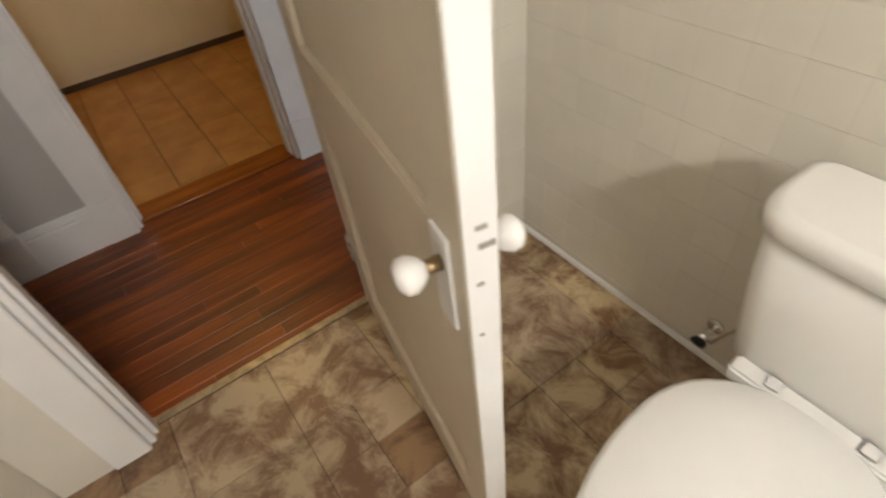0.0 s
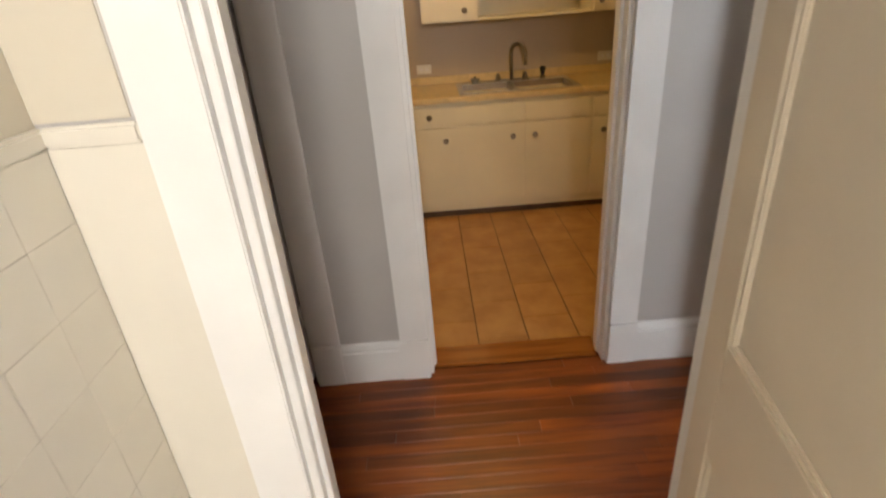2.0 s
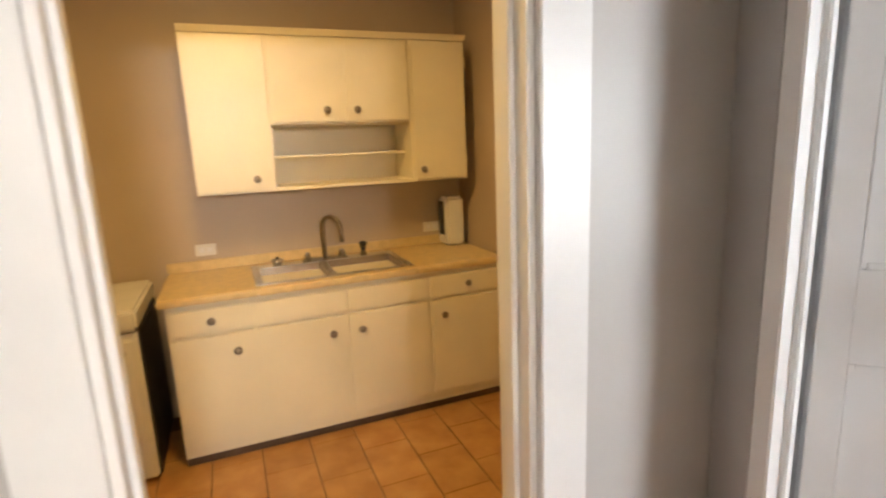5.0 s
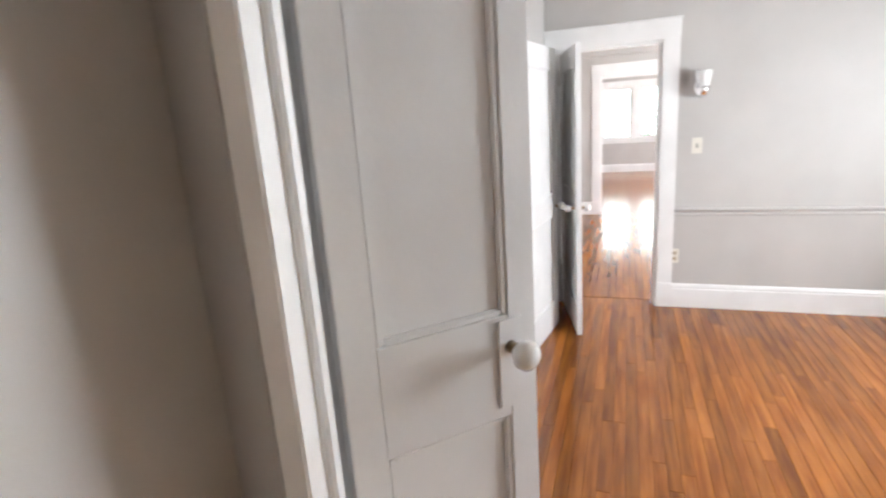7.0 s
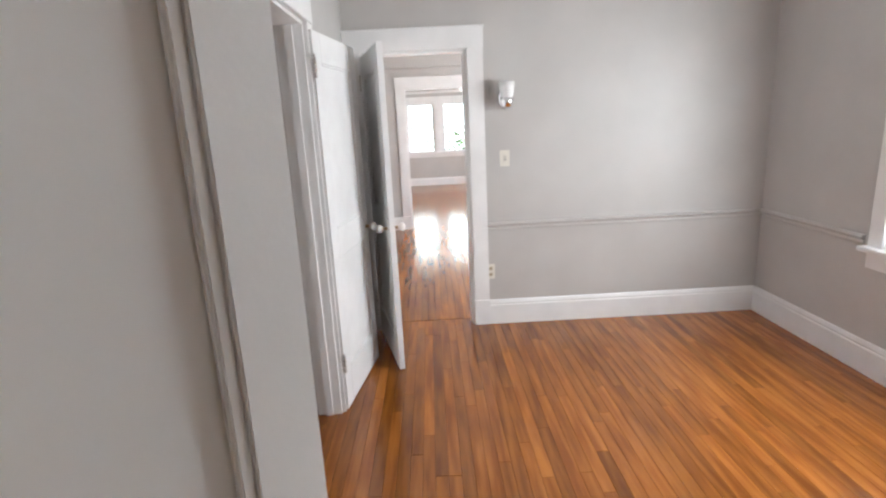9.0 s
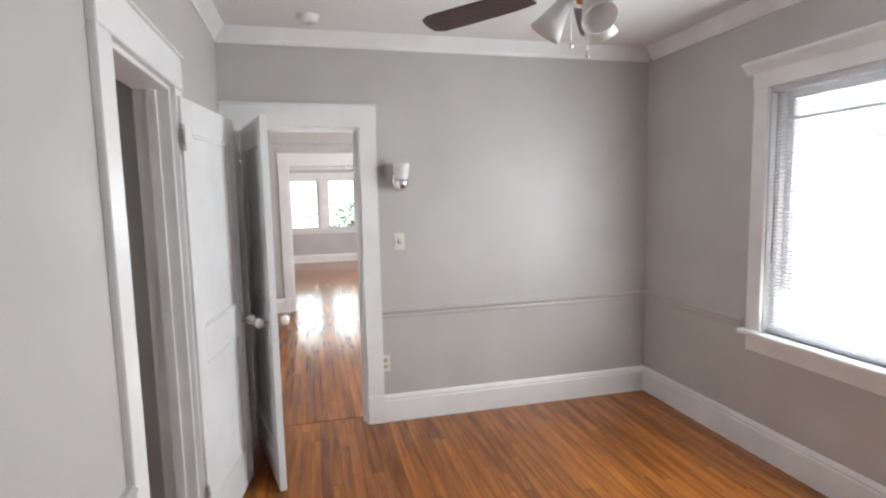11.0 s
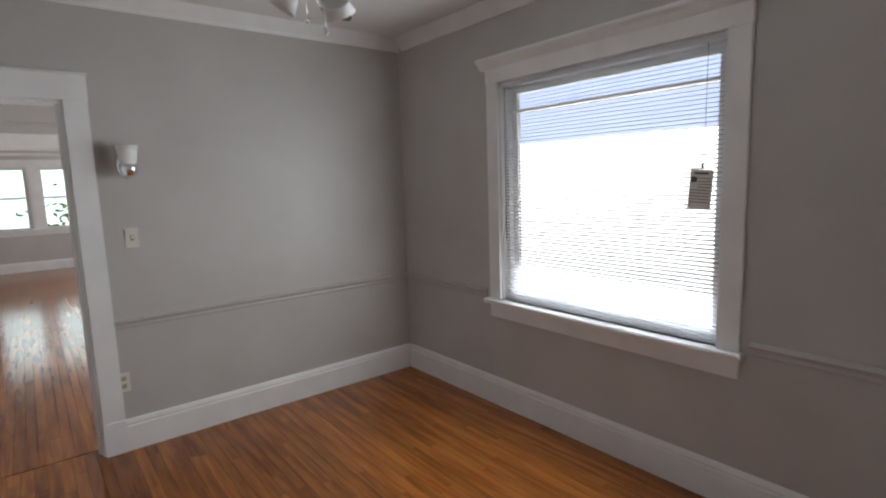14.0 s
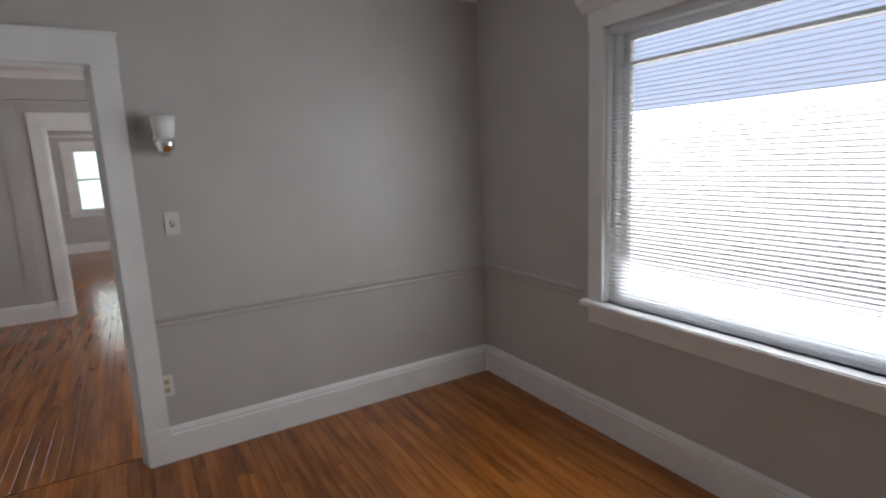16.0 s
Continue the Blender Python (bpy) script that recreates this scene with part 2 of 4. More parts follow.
G = "greige painted plaster wall"
wall_y("wall_west", XW - T, XW, -6.6, 3.95, [(S0, S1, 0, DOORH), (K0, K1, 0, DOORH), (C0, C1, 0, DOORH), (E0, E1, 0, DOORH), (0.02, 3.94, 0, CEIL - 0.01)], M_WALL, G + " with closet doors and kitchen doorway")
wall_x("wall_north", YN, YN + T, XW, T, [(N0, N1, 0, DOORH)], M_WALL, G + " with a doorway beside the corner")
wall_y("wall_east", 0, 0.16, YS - 0.1, 0, [(W0, W1, WZ0, WZ1)], M_WALL, G + " round the large window")
wall_x("wall_south", YS - 0.10, YS, XB, 0, [], M_WALL, G + " behind the bathroom")
wall_y("wall_bathroom", XB, XF, -6.6, YS - 0.10, [(B0, B1, 0, DOORH)], M_WALL, G + " round the bathroom door")
wall_x("wall_passage_end", -6.73, -6.6, XW - T, XF, [], M_WALL, G + " at the end of the passage")
# bathroom shell
wall_x("wall_bath_south", -5.70, -5.472, XF, 0.62, [], M_BPAINT, "pale cream painted bathroom wall")
wall_y("wall_bath_east", 0.62, 0.75, -5.70, YS - 0.1, [], M_BPAINT, "pale cream painted bathroom wall")
setting("bath_north_lining", B(XF + 0.001, 0.62, YS - 0.112, YS - 0.101, 1.37, CEIL), M_BPAINT, "pale cream painted bathroom wall", "wall")
setting("bath_west_lining", box(B(XF, XF + 0.003, B1 + 0.115, YS - 0.113, 1.37, CEIL - 0.08), XF, XF + 0.003, -5.471, B0 - 0.115, 1.37, CEIL - 0.08), M_BPAINT, "pale cream painted bathroom wall", "wall")
# kitchen shell
wall_y("wall_kitchen_west", -5.53, -5.40, -6.6, -3.22, [], M_KWALL, "tan painted kitchen wall behind the sink")
wall_x("wall_kitchen_north", -3.35, -3.22, -5.40, -3.75, [], M_KWALL, "tan painted kitchen wall")
wall_x("wall_kitchen_south", -6.6, -6.47, -5.40, XW - T, [], M_KWALL, "tan painted kitchen wall")
setting("kitchen_wall_lining", bm := box(box(box(bmesh.new(), XW - T - 0.012, XW - T - 0.002, -6.46, S0 - 0.1, 0, CEIL), XW - T - 0.012, XW - T - 0.002, K1 + 0.1, -3.75, 0, CEIL), XW - T - 0.012, XW - T - 0.002, K0 - 0.4, K0 - 0.1, 0, CEIL), M_KWALL, "tan painted kitchen wall by the doorway", "wall")
# the first closet stands proud of the passage wall, with a splayed end
XC = -2.87
bm = bmesh.new()
for quad, z0 in ((((XW, C0 - 0.012), (XC, C0 - 0.105), (XC, C0), (XW, C0)), 0), (((XW, C1), (XC, C1), (XC, C1 + 0.105), (XW, C1 + 0.105)), 0), (((XW, C0), (XC, C0), (XC, C1), (XW, C1)), DOORH)):
    lo, hi = [bm.verts.new((x, y, z0)) for x, y in quad], [bm.verts.new((x, y, CEIL)) for x, y in quad]
    bm.faces.new(lo[::-1])
    bm.faces.new(hi)
    for k in range(4):
        bm.faces.new((lo[k], lo[(k + 1) % 4], hi[(k + 1) % 4], hi[k]))
setting("wall_closet_front", bm, M_WALL, "greige painted closet front standing proud of the wall", "wall")
# closets
for nm, a, b in (("first", C0, C1), ("second", E0, E1)):
    bm = bmesh.new()
    box(bm, XW - 0.70, XW - 0.64, a - 0.12, b + 0.12, 0, CEIL)
    box(bm, XW - 0.64, XW - T, a - 0.12, a - 0.06, 0, CEIL)
    box(bm, XW - 0.64, XW - T, b + 0.06, b + 0.12, 0, CEIL)
    setting("closet_" + nm + "_wall", bm, M_WALL, "greige painted closet interior", "wall")
# front rooms
wall_y("wall_dining_west", -4.33, -4.2, 0.13, 4.08, [], M_WALL, G)
# the openings in both east walls are unseen, added for the fill lamps
wall_y("wall_dining_east", 0.14, 0.27, 0.13, 4.08, [(1.4, 2.8, 0.75, 2.1)], M_WALL, G + " with an added unseen opening for the fill light")
wall_x("wall_dining_south_west", 0.0, 0.13, -4.33, XW - T, [], M_WALL, G)
wall_x("wall_dining_south_east", 0.0, 0.13, T, 0.27, [], M_WALL, G)
wall_x("wall_between_rooms", 3.95, 4.08, -4.2, 0.14, [(-2.815, -0.30, 0, 2.04)], M_WALL, G + " with a wide cased opening")
FY = 9.6
FW = [(-3.04, -2.31), (-2.15, -1.42), (-1.26, -0.53)]
wall_x("wall_front", FY, FY + 0.14, -4.2, 0.14, [(a, b, 0.83, 2.05) for a, b in FW], M_WALL, G + " with a row of three windows")
wall_y("wall_living_west", -4.33, -4.2, 4.08, FY + 0.14, [], M_WALL, G)
wall_y("wall_living_east", 0.14, 0.27, 4.08, FY + 0.14, [(6.0, 7.6, 0.75, 2.1)], M_WALL, G)

# ceilings
setting("ceiling_main", B(XW - T, 0.16, -6.73, 0.13, CEIL, CEIL + 0.1), M_CEIL, "white painted plaster ceiling", "ceiling")
setting("ceiling_bathroom", B(XF - 0.004, 0.75, -5.7, YS - 0.1, CEIL - 0.08, CEIL - 0.004), M_CEIL, "white painted bathroom ceiling", "ceiling")
setting("ceiling_kitchen", B(-5.53, XW - 0.701, -6.6, -3.22, CEIL, CEIL + 0.1), M_CEIL, "white painted kitchen ceiling", "ceiling")
setting("ceiling_front_rooms", B(-4.33, 0.27, 0.131, FY + 0.14, CEIL, CEIL + 0.1), M_CEIL, "white painted plaster ceiling", "ceiling")
setting("ceiling_closets", B(XW - 0.7, XW - T - 0.001, -6.6, -1.0, CEIL, CEIL + 0.1), M_CEIL, "white closet ceiling", "ceiling")

# floors: a dark bed under the boards, and beds under the tiles
floor = setting("floor", B(XW - 0.7, 0.16, -6.73, 0.13, -0.10, -0.012), M_OAKGAP, "glossy amber oak strip floor of narrow boards", "floor")
floor_front = setting("floor_front_rooms", B(-4.33, 0.27, 0.131, FY + 0.14, -0.10, -0.012), M_OAKGAP, "glossy amber oak strip floor reflecting the windows", "floor")
floor_kitchen = setting("floor_kitchen", B(-5.53, XW - 0.701, -6.6, -3.22, -0.10, -0.006), M_GROUT, "tan ceramic tile kitchen floor with dark grout", "floor")
floor_kitchen_edge = setting("floor_kitchen_edge", B(XW - 0.70, XW - T, -6.6, -3.6, -0.011, -0.006), M_GROUT, "dark grout bed by the kitchen doorway", "floor")
floor_bath = setting("floor_bathroom", B(XB + 0.030, 0.62, -5.472, YS - 0.1, -0.011, -0.0045), M_BLACK, "mottled slate-look vinyl tile bathroom floor", "floor")
setting("ground", B(-60, 60, -60, 60, -4.2, -4.0), mat("grass_ground", (0.08, 0.11, 0.05), 0.9, vary=0.3), "grass around the house", "ground")

# ---------------------------------------------------------------- trim
BASE = [(0, 0), (0.022, 0), (0.022, 0.15), (0.016, 0.158), (0.019, 0.168), (0.012, 0.185), (0.006, 0.192), (0, 0.192)]
RAIL = [(0, -0.034), (0.010, -0.034), (0.014, -0.022), (0.010, -0.008), (0.024, 0.0), (0.030, 0.014), (0.016, 0.024), (0, 0.026)]
CROWN = [(0, -0.09), (0.012, -0.09), (0.018, -0.070), (0.045, -0.035), (0.062, -0.012), (0.070, 0.0), (0, 0.0)]


def moulding(name, profile, axis, a0, a1, at, out, z, label, material=M_TRIM):
    o = (at, at, z)
    return setting(name, extrude_profile(bmesh.new(), profile, axis, a0, a1, o, out), material, label, name.split("_")[0])


def run(kind, profile, z, label, pieces, material=M_TRIM):
    for axis, a0, a1, at, out in pieces:
        moulding(kind, profile, axis, a0, a1, at, out, z, label, material)


CAS = 0.115
run("baseboard", BASE, 0, "tall white painted baseboard with moulded cap", [
    ('x', N1 + CAS, -0.002, YN, -1), ('y', YS, -0.024, 0, -1), ('y', C1 + 0.11, E0 - CAS, XW, 1), ('y', E1 + CAS, -0.02, XW, 1),
    ('y', K1 + CAS, C0 - 0.012, XW, 1), ('y', S1 + CAS, K0 - CAS, XW, 1), ('y', B1 + CAS, YS - 0.0, XB, -1), ('x', XB, -0.024, YS, 1),
    ('x', -4.2, -2.815 - CAS, 3.95, -1), ('x', -0.30 + CAS, 0.14, 3.95, -1), ('x', -4.19, 0.14, FY, -1), ('y', 4.09, FY - 0.03, -4.2, 1), ('y', 0.14, 3.9, -4.2, 1)])
run("chair_rail", RAIL, 0.775, "slim chair rail painted like the wall", [
    ('x', N1 + CAS, -0.002, YN, -1), ('y', W1 + 0.14, -0.024, 0, -1), ('y', YS, W0 - 0.14, 0, -1), ('y', C1 + 0.11, E0 - CAS, XW, 1)], M_WALL)
run("crown", CROWN, CEIL - 0.002, "white painted cove crown moulding", [
    ('x', XW, 0, YN, -1), ('y', YS, -0.06, 0, -1), ('y', YS, -0.06, XW, 1), ('x', -4.2, 0.14, 3.95, -1)])
run("picture_rail", RAIL, 2.30, "slim picture rail painted like the wall", [('x', -4.2, 0.14, 3.95, -1)], M_WALL)


def casing(name, axis, a, b, at, out, label, head=0.135, w=CAS, top=DOORH, plinth=True, cap=True, depth=0.022, band=False):
    """Flat door casing with plinth blocks, a head board and a thin cap, round an opening from a to b."""
    t = thing(name, label, "door casing", kind="structure")

    def bx(bm, p0, p1, d, z0, z1, bevel=0.003):
        q = sorted((at + out * 0.0, at + out * d))
        return box(bm, p0, p1, q[0], q[1], z0, z1, bevel) if axis == 'x' else box(bm, q[0], q[1], p0, p1, z0, z1, bevel)
    for p0, p1 in ((a - w, a), (b, b + w)):
        part("side_board", bx(bmesh.new(), p0, p1, depth, 0.20 if plinth else 0, top), M_TRIM, t)
        if plinth:
            part("plinth_block", bx(bmesh.new(), p0 - 0.003, p1 + 0.003, depth + 0.008, 0, 0.20, 0.004), M_TRIM, t)
    if band:
        for p0, p1 in ((a - w - 0.004, a - w + 0.022), (a - w * 0.42, a - w * 0.30), (b + w - 0.022, b + w + 0.004), (b + w * 0.30, b + w * 0.42)):
            part("back_band", bx(bmesh.new(), p0, p1, depth + 0.013, 0.21 if plinth else 0, top + 0.002), M_TRIM, t)
    part("head_board", bx(bmesh.new(), a - w - 0.004, b + w + 0.004, depth + 0.004, top, top + head), M_TRIM, t)
    if cap:
        part("head_cap", bx(bmesh.new(), a - w - 0.012, b + w + 0.012, depth + 0.014, top + head, top + head + 0.012, 0.003), M_TRIM, t)
    return t


def jamb(name, axis, a, b, c0, c1, label, top=DOORH):
    """The lining of an opening, with a stop strip."""
    t = thing(name, label, "door jamb", kind="structure")
    e = 0.018
    m = (c0 + c1) / 2

    def bx(p0, p1, q0, q1, z0, z1):
        return B(p0, p1, q0, q1, z0, z1, bevel=0.002) if axis == 'x' else B(q0, q1, p0, p1, z0, z1, bevel=0.002)
    part("jamb_side", bx(a, a + e, c0, c1, 0, top), M_TRIM, t)
    part("jamb_side", bx(b - e, b, c0, c1, 0, top), M_TRIM, t)
    part("jamb_head", bx(a + e, b - e, c0, c1, top - e, top), M_TRIM, t)
    part("door_stop", bx(a + e, a + e + 0.012, m - 0.02, m + 0.02, 0, top - e), M_TRIM, t)
    part("door_stop", bx(b - e - 0.012, b - e, m - 0.02, m + 0.02, 0, top - e), M_TRIM, t)
    return t


CL = "white painted flat door casing with plinth blocks"
casing("casing_kitchen", 'y', K0, K1, XW, 1, CL)
casing("casing_kitchen_back", 'y', K0, K1, XW - T, -1, CL)
jamb("jamb_kitchen", 'y', K0 - 0.001, K1 + 0.001, XW - T - 0.001, XW + 0.001, "white painted kitchen doorway lining")
casing("casing_closet", 'y', C0, C1, XC, 1, CL, depth=0.03, w=0.10, band=True)
jamb("jamb_closet", 'y', C0 - 0.001, C1 + 0.001, XW - T, XC + 0.001, "white painted closet door lining")
casing("casing_closet", 'y', E0, E1, XW, 1, CL, plinth=False)
jamb("jamb_closet", 'y', E0 - 0.001, E1 + 0.001, XW - T, XW + 0.001, "white painted closet door lining")
casing("casing_linen_closet", 'y', S0, S1, XW, 1, CL)
jamb("jamb_linen_closet", 'y', S0 - 0.001, S1 + 0.001, XW - T, XW + 0.001, "white painted closet door lining")
casing("casing_north_doorway", 'x', N0, N1, YN, -1, CL)
casing("casing_north_doorway_back", 'x', N0, N1, YN + T, 1, CL)
jamb("jamb_north_doorway", 'x', N0 - 0.001, N1 + 0.001, YN - 0.001, YN + T + 0.001, "white painted doorway lining")
casing("casing_wide_opening", 'x', -2.815, -0.30, 3.95, -1, "white painted wide cased opening", head=0.15)
jamb("jamb_wide_opening", 'x', -2.816, -0.299, 3.949, 4.081, "white painted opening lining", top=2.04)
casing("casing_bathroom", 'y', B0, B1, XF, 1, "white painted bathroom door casing", plinth=False, w=0.10)
casing("casing_bathroom_passage", 'y', B0 - 0.012, B1 + 0.012, XB, -1, CL, depth=0.012, plinth=False)
jamb("jamb_bathroom", 'y', B0 - 0.001, B1 + 0.001, XB - 0.001, XF + 0.001, "white painted bathroom door lining with worn edges")
setting("threshold", B(XB + 0.004, XB + 0.034, B0 + 0.019, B1 - 0.019, -0.001, 0.005, bevel=0.002), mat("worn_brass_strip", (0.45, 0.36, 0.24), 0.4, 0.4, vary=0.3, scale=30), "thin worn threshold strip at the bathroom door", "threshold")
setting("threshold_kitchen", B(XW - T - 0.04, XW - 0.03, K0 + 0.019, K1 - 0.019, 0.001, 0.014, bevel=0.005), M_OAK, "oak threshold strip at the kitchen doorway", "threshold")

# ---------------------------------------------------------------- doors


def knob_set(parent, x, y0, y1, z, plate=M_DOOR, both=True):
    """Porcelain knobs with long plates on both faces of a leaf of thickness y0..y1."""
    for s, y in ((-1, y0), (1, y1)) if both else ((-1, y0),):
        p = part("knob_plate", B(x - 0.026, x + 0.026, *sorted((y, y + s * 0.005)), z - 0.12, z + 0.055, bevel=0.002), plate, parent, "painted-over knob plate")
        part("knob_stem", lathe(bmesh.new(), [(0.0, 0), (0.012, 0), (0.009, 0.03), (0.0, 0.03)], pose(x, y + s * 0.005, z, 90 * s * -1, 0, 0), 12), M_BRONZE, p)
        part("knob", lathe(bmesh.new(), [(0.0, 0.022), (0.013, 0.023), (0.020, 0.03), (0.027, 0.043), (0.026, 0.055), (0.017, 0.064), (0.0, 0.067)], pose(x, y + s * 0.005, z, 90 * s * -1, 0, 0), 24), M_GLASSKNOB, p, "white porcelain knob")


def leaf(name, width, label, m, knob_z=0.93, material=M_DOOR, height=2.0, hinges=True, panels=((0.22, 0.86), (1.02, 1.86)), knob=True, st=0.105, th=0.035):
    """Panel door: stiles and rails with recessed panels, hinge at the origin, leaf along +x, face towards -y."""
    t = thing(name, label, "door", m)
    part("hinge_stile", B(0, st, 0, th, 0.012, height, bevel=0.002), material, t)
    part("lock_stile", B(width - st, width, 0, th, 0.012, height, bevel=0.002), material, t)
    zs = [0.012] + [z for p in panels for z in p] + [height]
    for z0, z1 in zip(zs[::2], zs[1::2]):
        part("rail", B(st - 0.0005, width - st + 0.0005, 0.0005, th - 0.0005, z0, z1, bevel=0.001), material, t)
    for z0, z1 in panels:
        part("panel", B(st - 0.005, width - st + 0.005, 0.012, th - 0.012, z0 - 0.005, z1 + 0.005), material, t)
        for y, s in ((0.0, 1), (th, -1)):
            bm = bmesh.new()
            q = sorted((y + s * 0.003, y + s * 0.013))
            box(bm, st, st + 0.013, *q, z0, z1, 0.003)
            box(bm, width - st - 0.013, width - st, *q, z0, z1, 0.003)
            box(bm, st + 0.013, width - st - 0.013, *q, z0, z0 + 0.013, 0.003)
            box(bm, st + 0.013, width - st - 0.013, *q, z1 - 0.013, z1, 0.003)
            part("panel_moulding", bm, material, t)
    if knob:
        knob_set(t, width - 0.06, 0, th, knob_z)
        part("latch_plate", B(width, width + 0.002, 0.008, th - 0.008, knob_z - 0.08, knob_z + 0.03), mat("worn_painted_latch", (0.62, 0.60, 0.58), 0.4, vary=0.5, scale=60) if name == "bathroom_door" else material, t, "chipped painted latch plate")
    if hinges:
        for z in (0.24, 1.78):
            bm = bmesh.new()
            for k in range(3):
                lathe(bm, [(0.0, 0), (0.0075, 0), (0.0075, 0.03), (0.0, 0.03)], pose(-0.006, -0.006, z + 0.032 * k), 10)
            lathe(bm, [(0, 0), (0.005, 0.003), (0.0055, 0.009), (0, 0.014)], pose(-0.006, -0.006, z + 0.096), 10)
            part("hinge", bm, M_STEEL, t, "small steel butt hinge")
    return t


def leaf_at(hx, hy, tx, ty):
    return pose(hx, hy, 0, 0, 0, math.degrees(math.atan2(ty - hy, tx - hx)))


leaf("closet_door", 0.37, "white painted narrow two-panel closet door standing half open", leaf_at(-2.832, -3.700, -2.58, -3.430), 1.18, panels=((0.22, 1.04), (1.24, 1.86)), st=0.06)
leaf("closet_door", 0.68, "white painted panel closet door folded back against the wall", leaf_at(-3.005, -1.19, -2.90, -0.52), 0.93)
leaf("north_doorway_door", 0.73, "white painted panel door opened into the room", leaf_at(-2.925, -0.035, -2.745, -0.735), 0.93)
linen = leaf("linen_closet_door", 0.69, "white painted panel door, closed with a thin dark gap", leaf_at(-3.044, -6.22, -3.044, -5.50), 0.93, hinges=False, knob=False)
for z in (0.30, 1.72):
    part("hinge_leaf", B(0.685, 0.703, -0.004, 0.02, z, z + 0.09, bevel=0.002), M_DOOR, linen, "painted-over butt hinge")
    part("hinge_barrel", lathe(bmesh.new(), [(0, 0), (0.006, 0.002), (0.006, 0.088), (0, 0.09)], pose(0.696, -0.007, z), 10), M_DOOR, linen)
# dark sheet stands in for the shade seen through the door gap
setting("closet_gap", B(-3.105, -3.10, S0 + 0.02, S1 - 0.02, 0, 2.0), M_DARK, "dark sheet in place of the shade behind the door", "closet")
bathroom_door = leaf("bathroom_door", 0.82, "cream white panel bathroom door opened wide, worn edge", leaf_at(-1.983, -4.464, -1.175, -4.600), 0.90, panels=((0.135, 0.72), (0.95, 1.86)), st=0.09, th=0.046, material=mat("cream_door_paint", (0.72, 0.645, 0.53), 0.4, vary=0.05, scale=4, bump=0.3, bscale=38))

# white strip puts the light on the cream leaf's edge into colour
part("lock_edge", B(0.8205, 0.8235, 0.001, 0.045, 0.014, 1.998), M_DOOR, bathroom_door, "white door edge, brightened for the light on it, with scuffs")
for z, l in ((0.99, 0.02), (0.90, 0.012), (0.96, 0.03), (0.80, 0.008)):
    part("scuff", B(0.8236, 0.8240, 0.010 + l * 0.3, 0.012 + l, z, z + 0.004 + l * 0.2), M_STAIN, bathroom_door)

# ---------------------------------------------------------------- the window of the main room


def sash(parent, y0, y1, z0, z1, x, w=0.04, mid=None):
    part("sash_stile", B(x, x + 0.035, y0, y0 + w, z0, z1, bevel=0.003), M_TRIM, parent)
    part("sash_stile", B(x, x + 0.035, y1 - w, y1, z0, z1, bevel=0.003), M_TRIM, parent)
    part("sash_rail", B(x, x + 0.035, y0 + w, y1 - w, z0, z0 + w, bevel=0.003), M_TRIM, parent)
    part("sash_rail", B(x, x + 0.035, y0 + w, y1 - w, z1 - w, z1, bevel=0.003), M_TRIM, parent)
    g = part("pane", B(x + 0.015, x + 0.019, y0 + w, y1 - w, z0 + w, z1 - w), M_GLASS, parent)
    g.visible_shadow = False


win = thing("window_1", "large white-trimmed window with flared head cornice and deep sill", "window", kind="structure")
wc = 0.10
part("side_casing", B(-0.022, 0, W0 - wc, W0, WZ0, WZ1, bevel=0.003), M_TRIM, win)
part("side_casing", B(-0.022, 0, W1, W1 + wc, WZ0, WZ1, bevel=0.003), M_TRIM, win)
part("head_board", B(-0.026, 0, W0 - wc - 0.004, W1 + wc + 0.004, WZ1, WZ1 + 0.09, bevel=0.003), M_TRIM, win)
cornice = bmesh.new()
extrude_profile(cornice, [(0, 0), (0.028, 0), (0.034, 0.010), (0.048, 0.03), (0.066, 0.044), (0.070, 0.052), (0.070, 0.064), (0, 0.064)], 'y', W0 - wc - 0.045, W1 + wc + 0.045, (0, 0, WZ1 + 0.09), -1)
part("head_cornice", cornice, M_TRIM, win)
part("sill", B(-0.065, 0.05, W0 - wc - 0.025, W1 + wc + 0.025, WZ0 - 0.028, WZ0, bevel=0.006), M_TRIM, win)
part("apron", B(-0.020, 0, W0 - wc, W1 + wc, WZ0 - 0.125, WZ0 - 0.028, bevel=0.004), M_TRIM, win)
for z0, z1, yy0, yy1 in ((WZ0, WZ1, W0, W0 + 0.03), (WZ0, WZ1, W1 - 0.03, W1), (WZ1 - 0.03, WZ1, W0 + 0.03, W1 - 0.03), (WZ0, WZ0 + 0.02, W0 + 0.03, W1 - 0.03)):
    part("window_frame", B(0.045, 0.15, yy0, yy1, z0, z1, bevel=0.003), M_TRIM, win)
part("jamb_liner", B(0.0, 0.045, W0, W0 + 0.006, WZ0, WZ1), M_TRIM, win)
part("jamb_liner", B(0.0, 0.045, W1 - 0.006, W1, WZ0, WZ1), M_TRIM, win)
part("jamb_liner", B(0.0, 0.045, W0 + 0.006, W1 - 0.006, WZ1 - 0.004, WZ1), M_TRIM, win)
part("transom", B(0.06, 0.13, W0 + 0.03, W1 - 0.03, WZ1 - 0.19, WZ1 - 0.172, bevel=0.003), M_TRIM, win)
sash(win, W0 + 0.03, W1 - 0.03, WZ0 + 0.02, WZ1 - 0.03, 0.085)

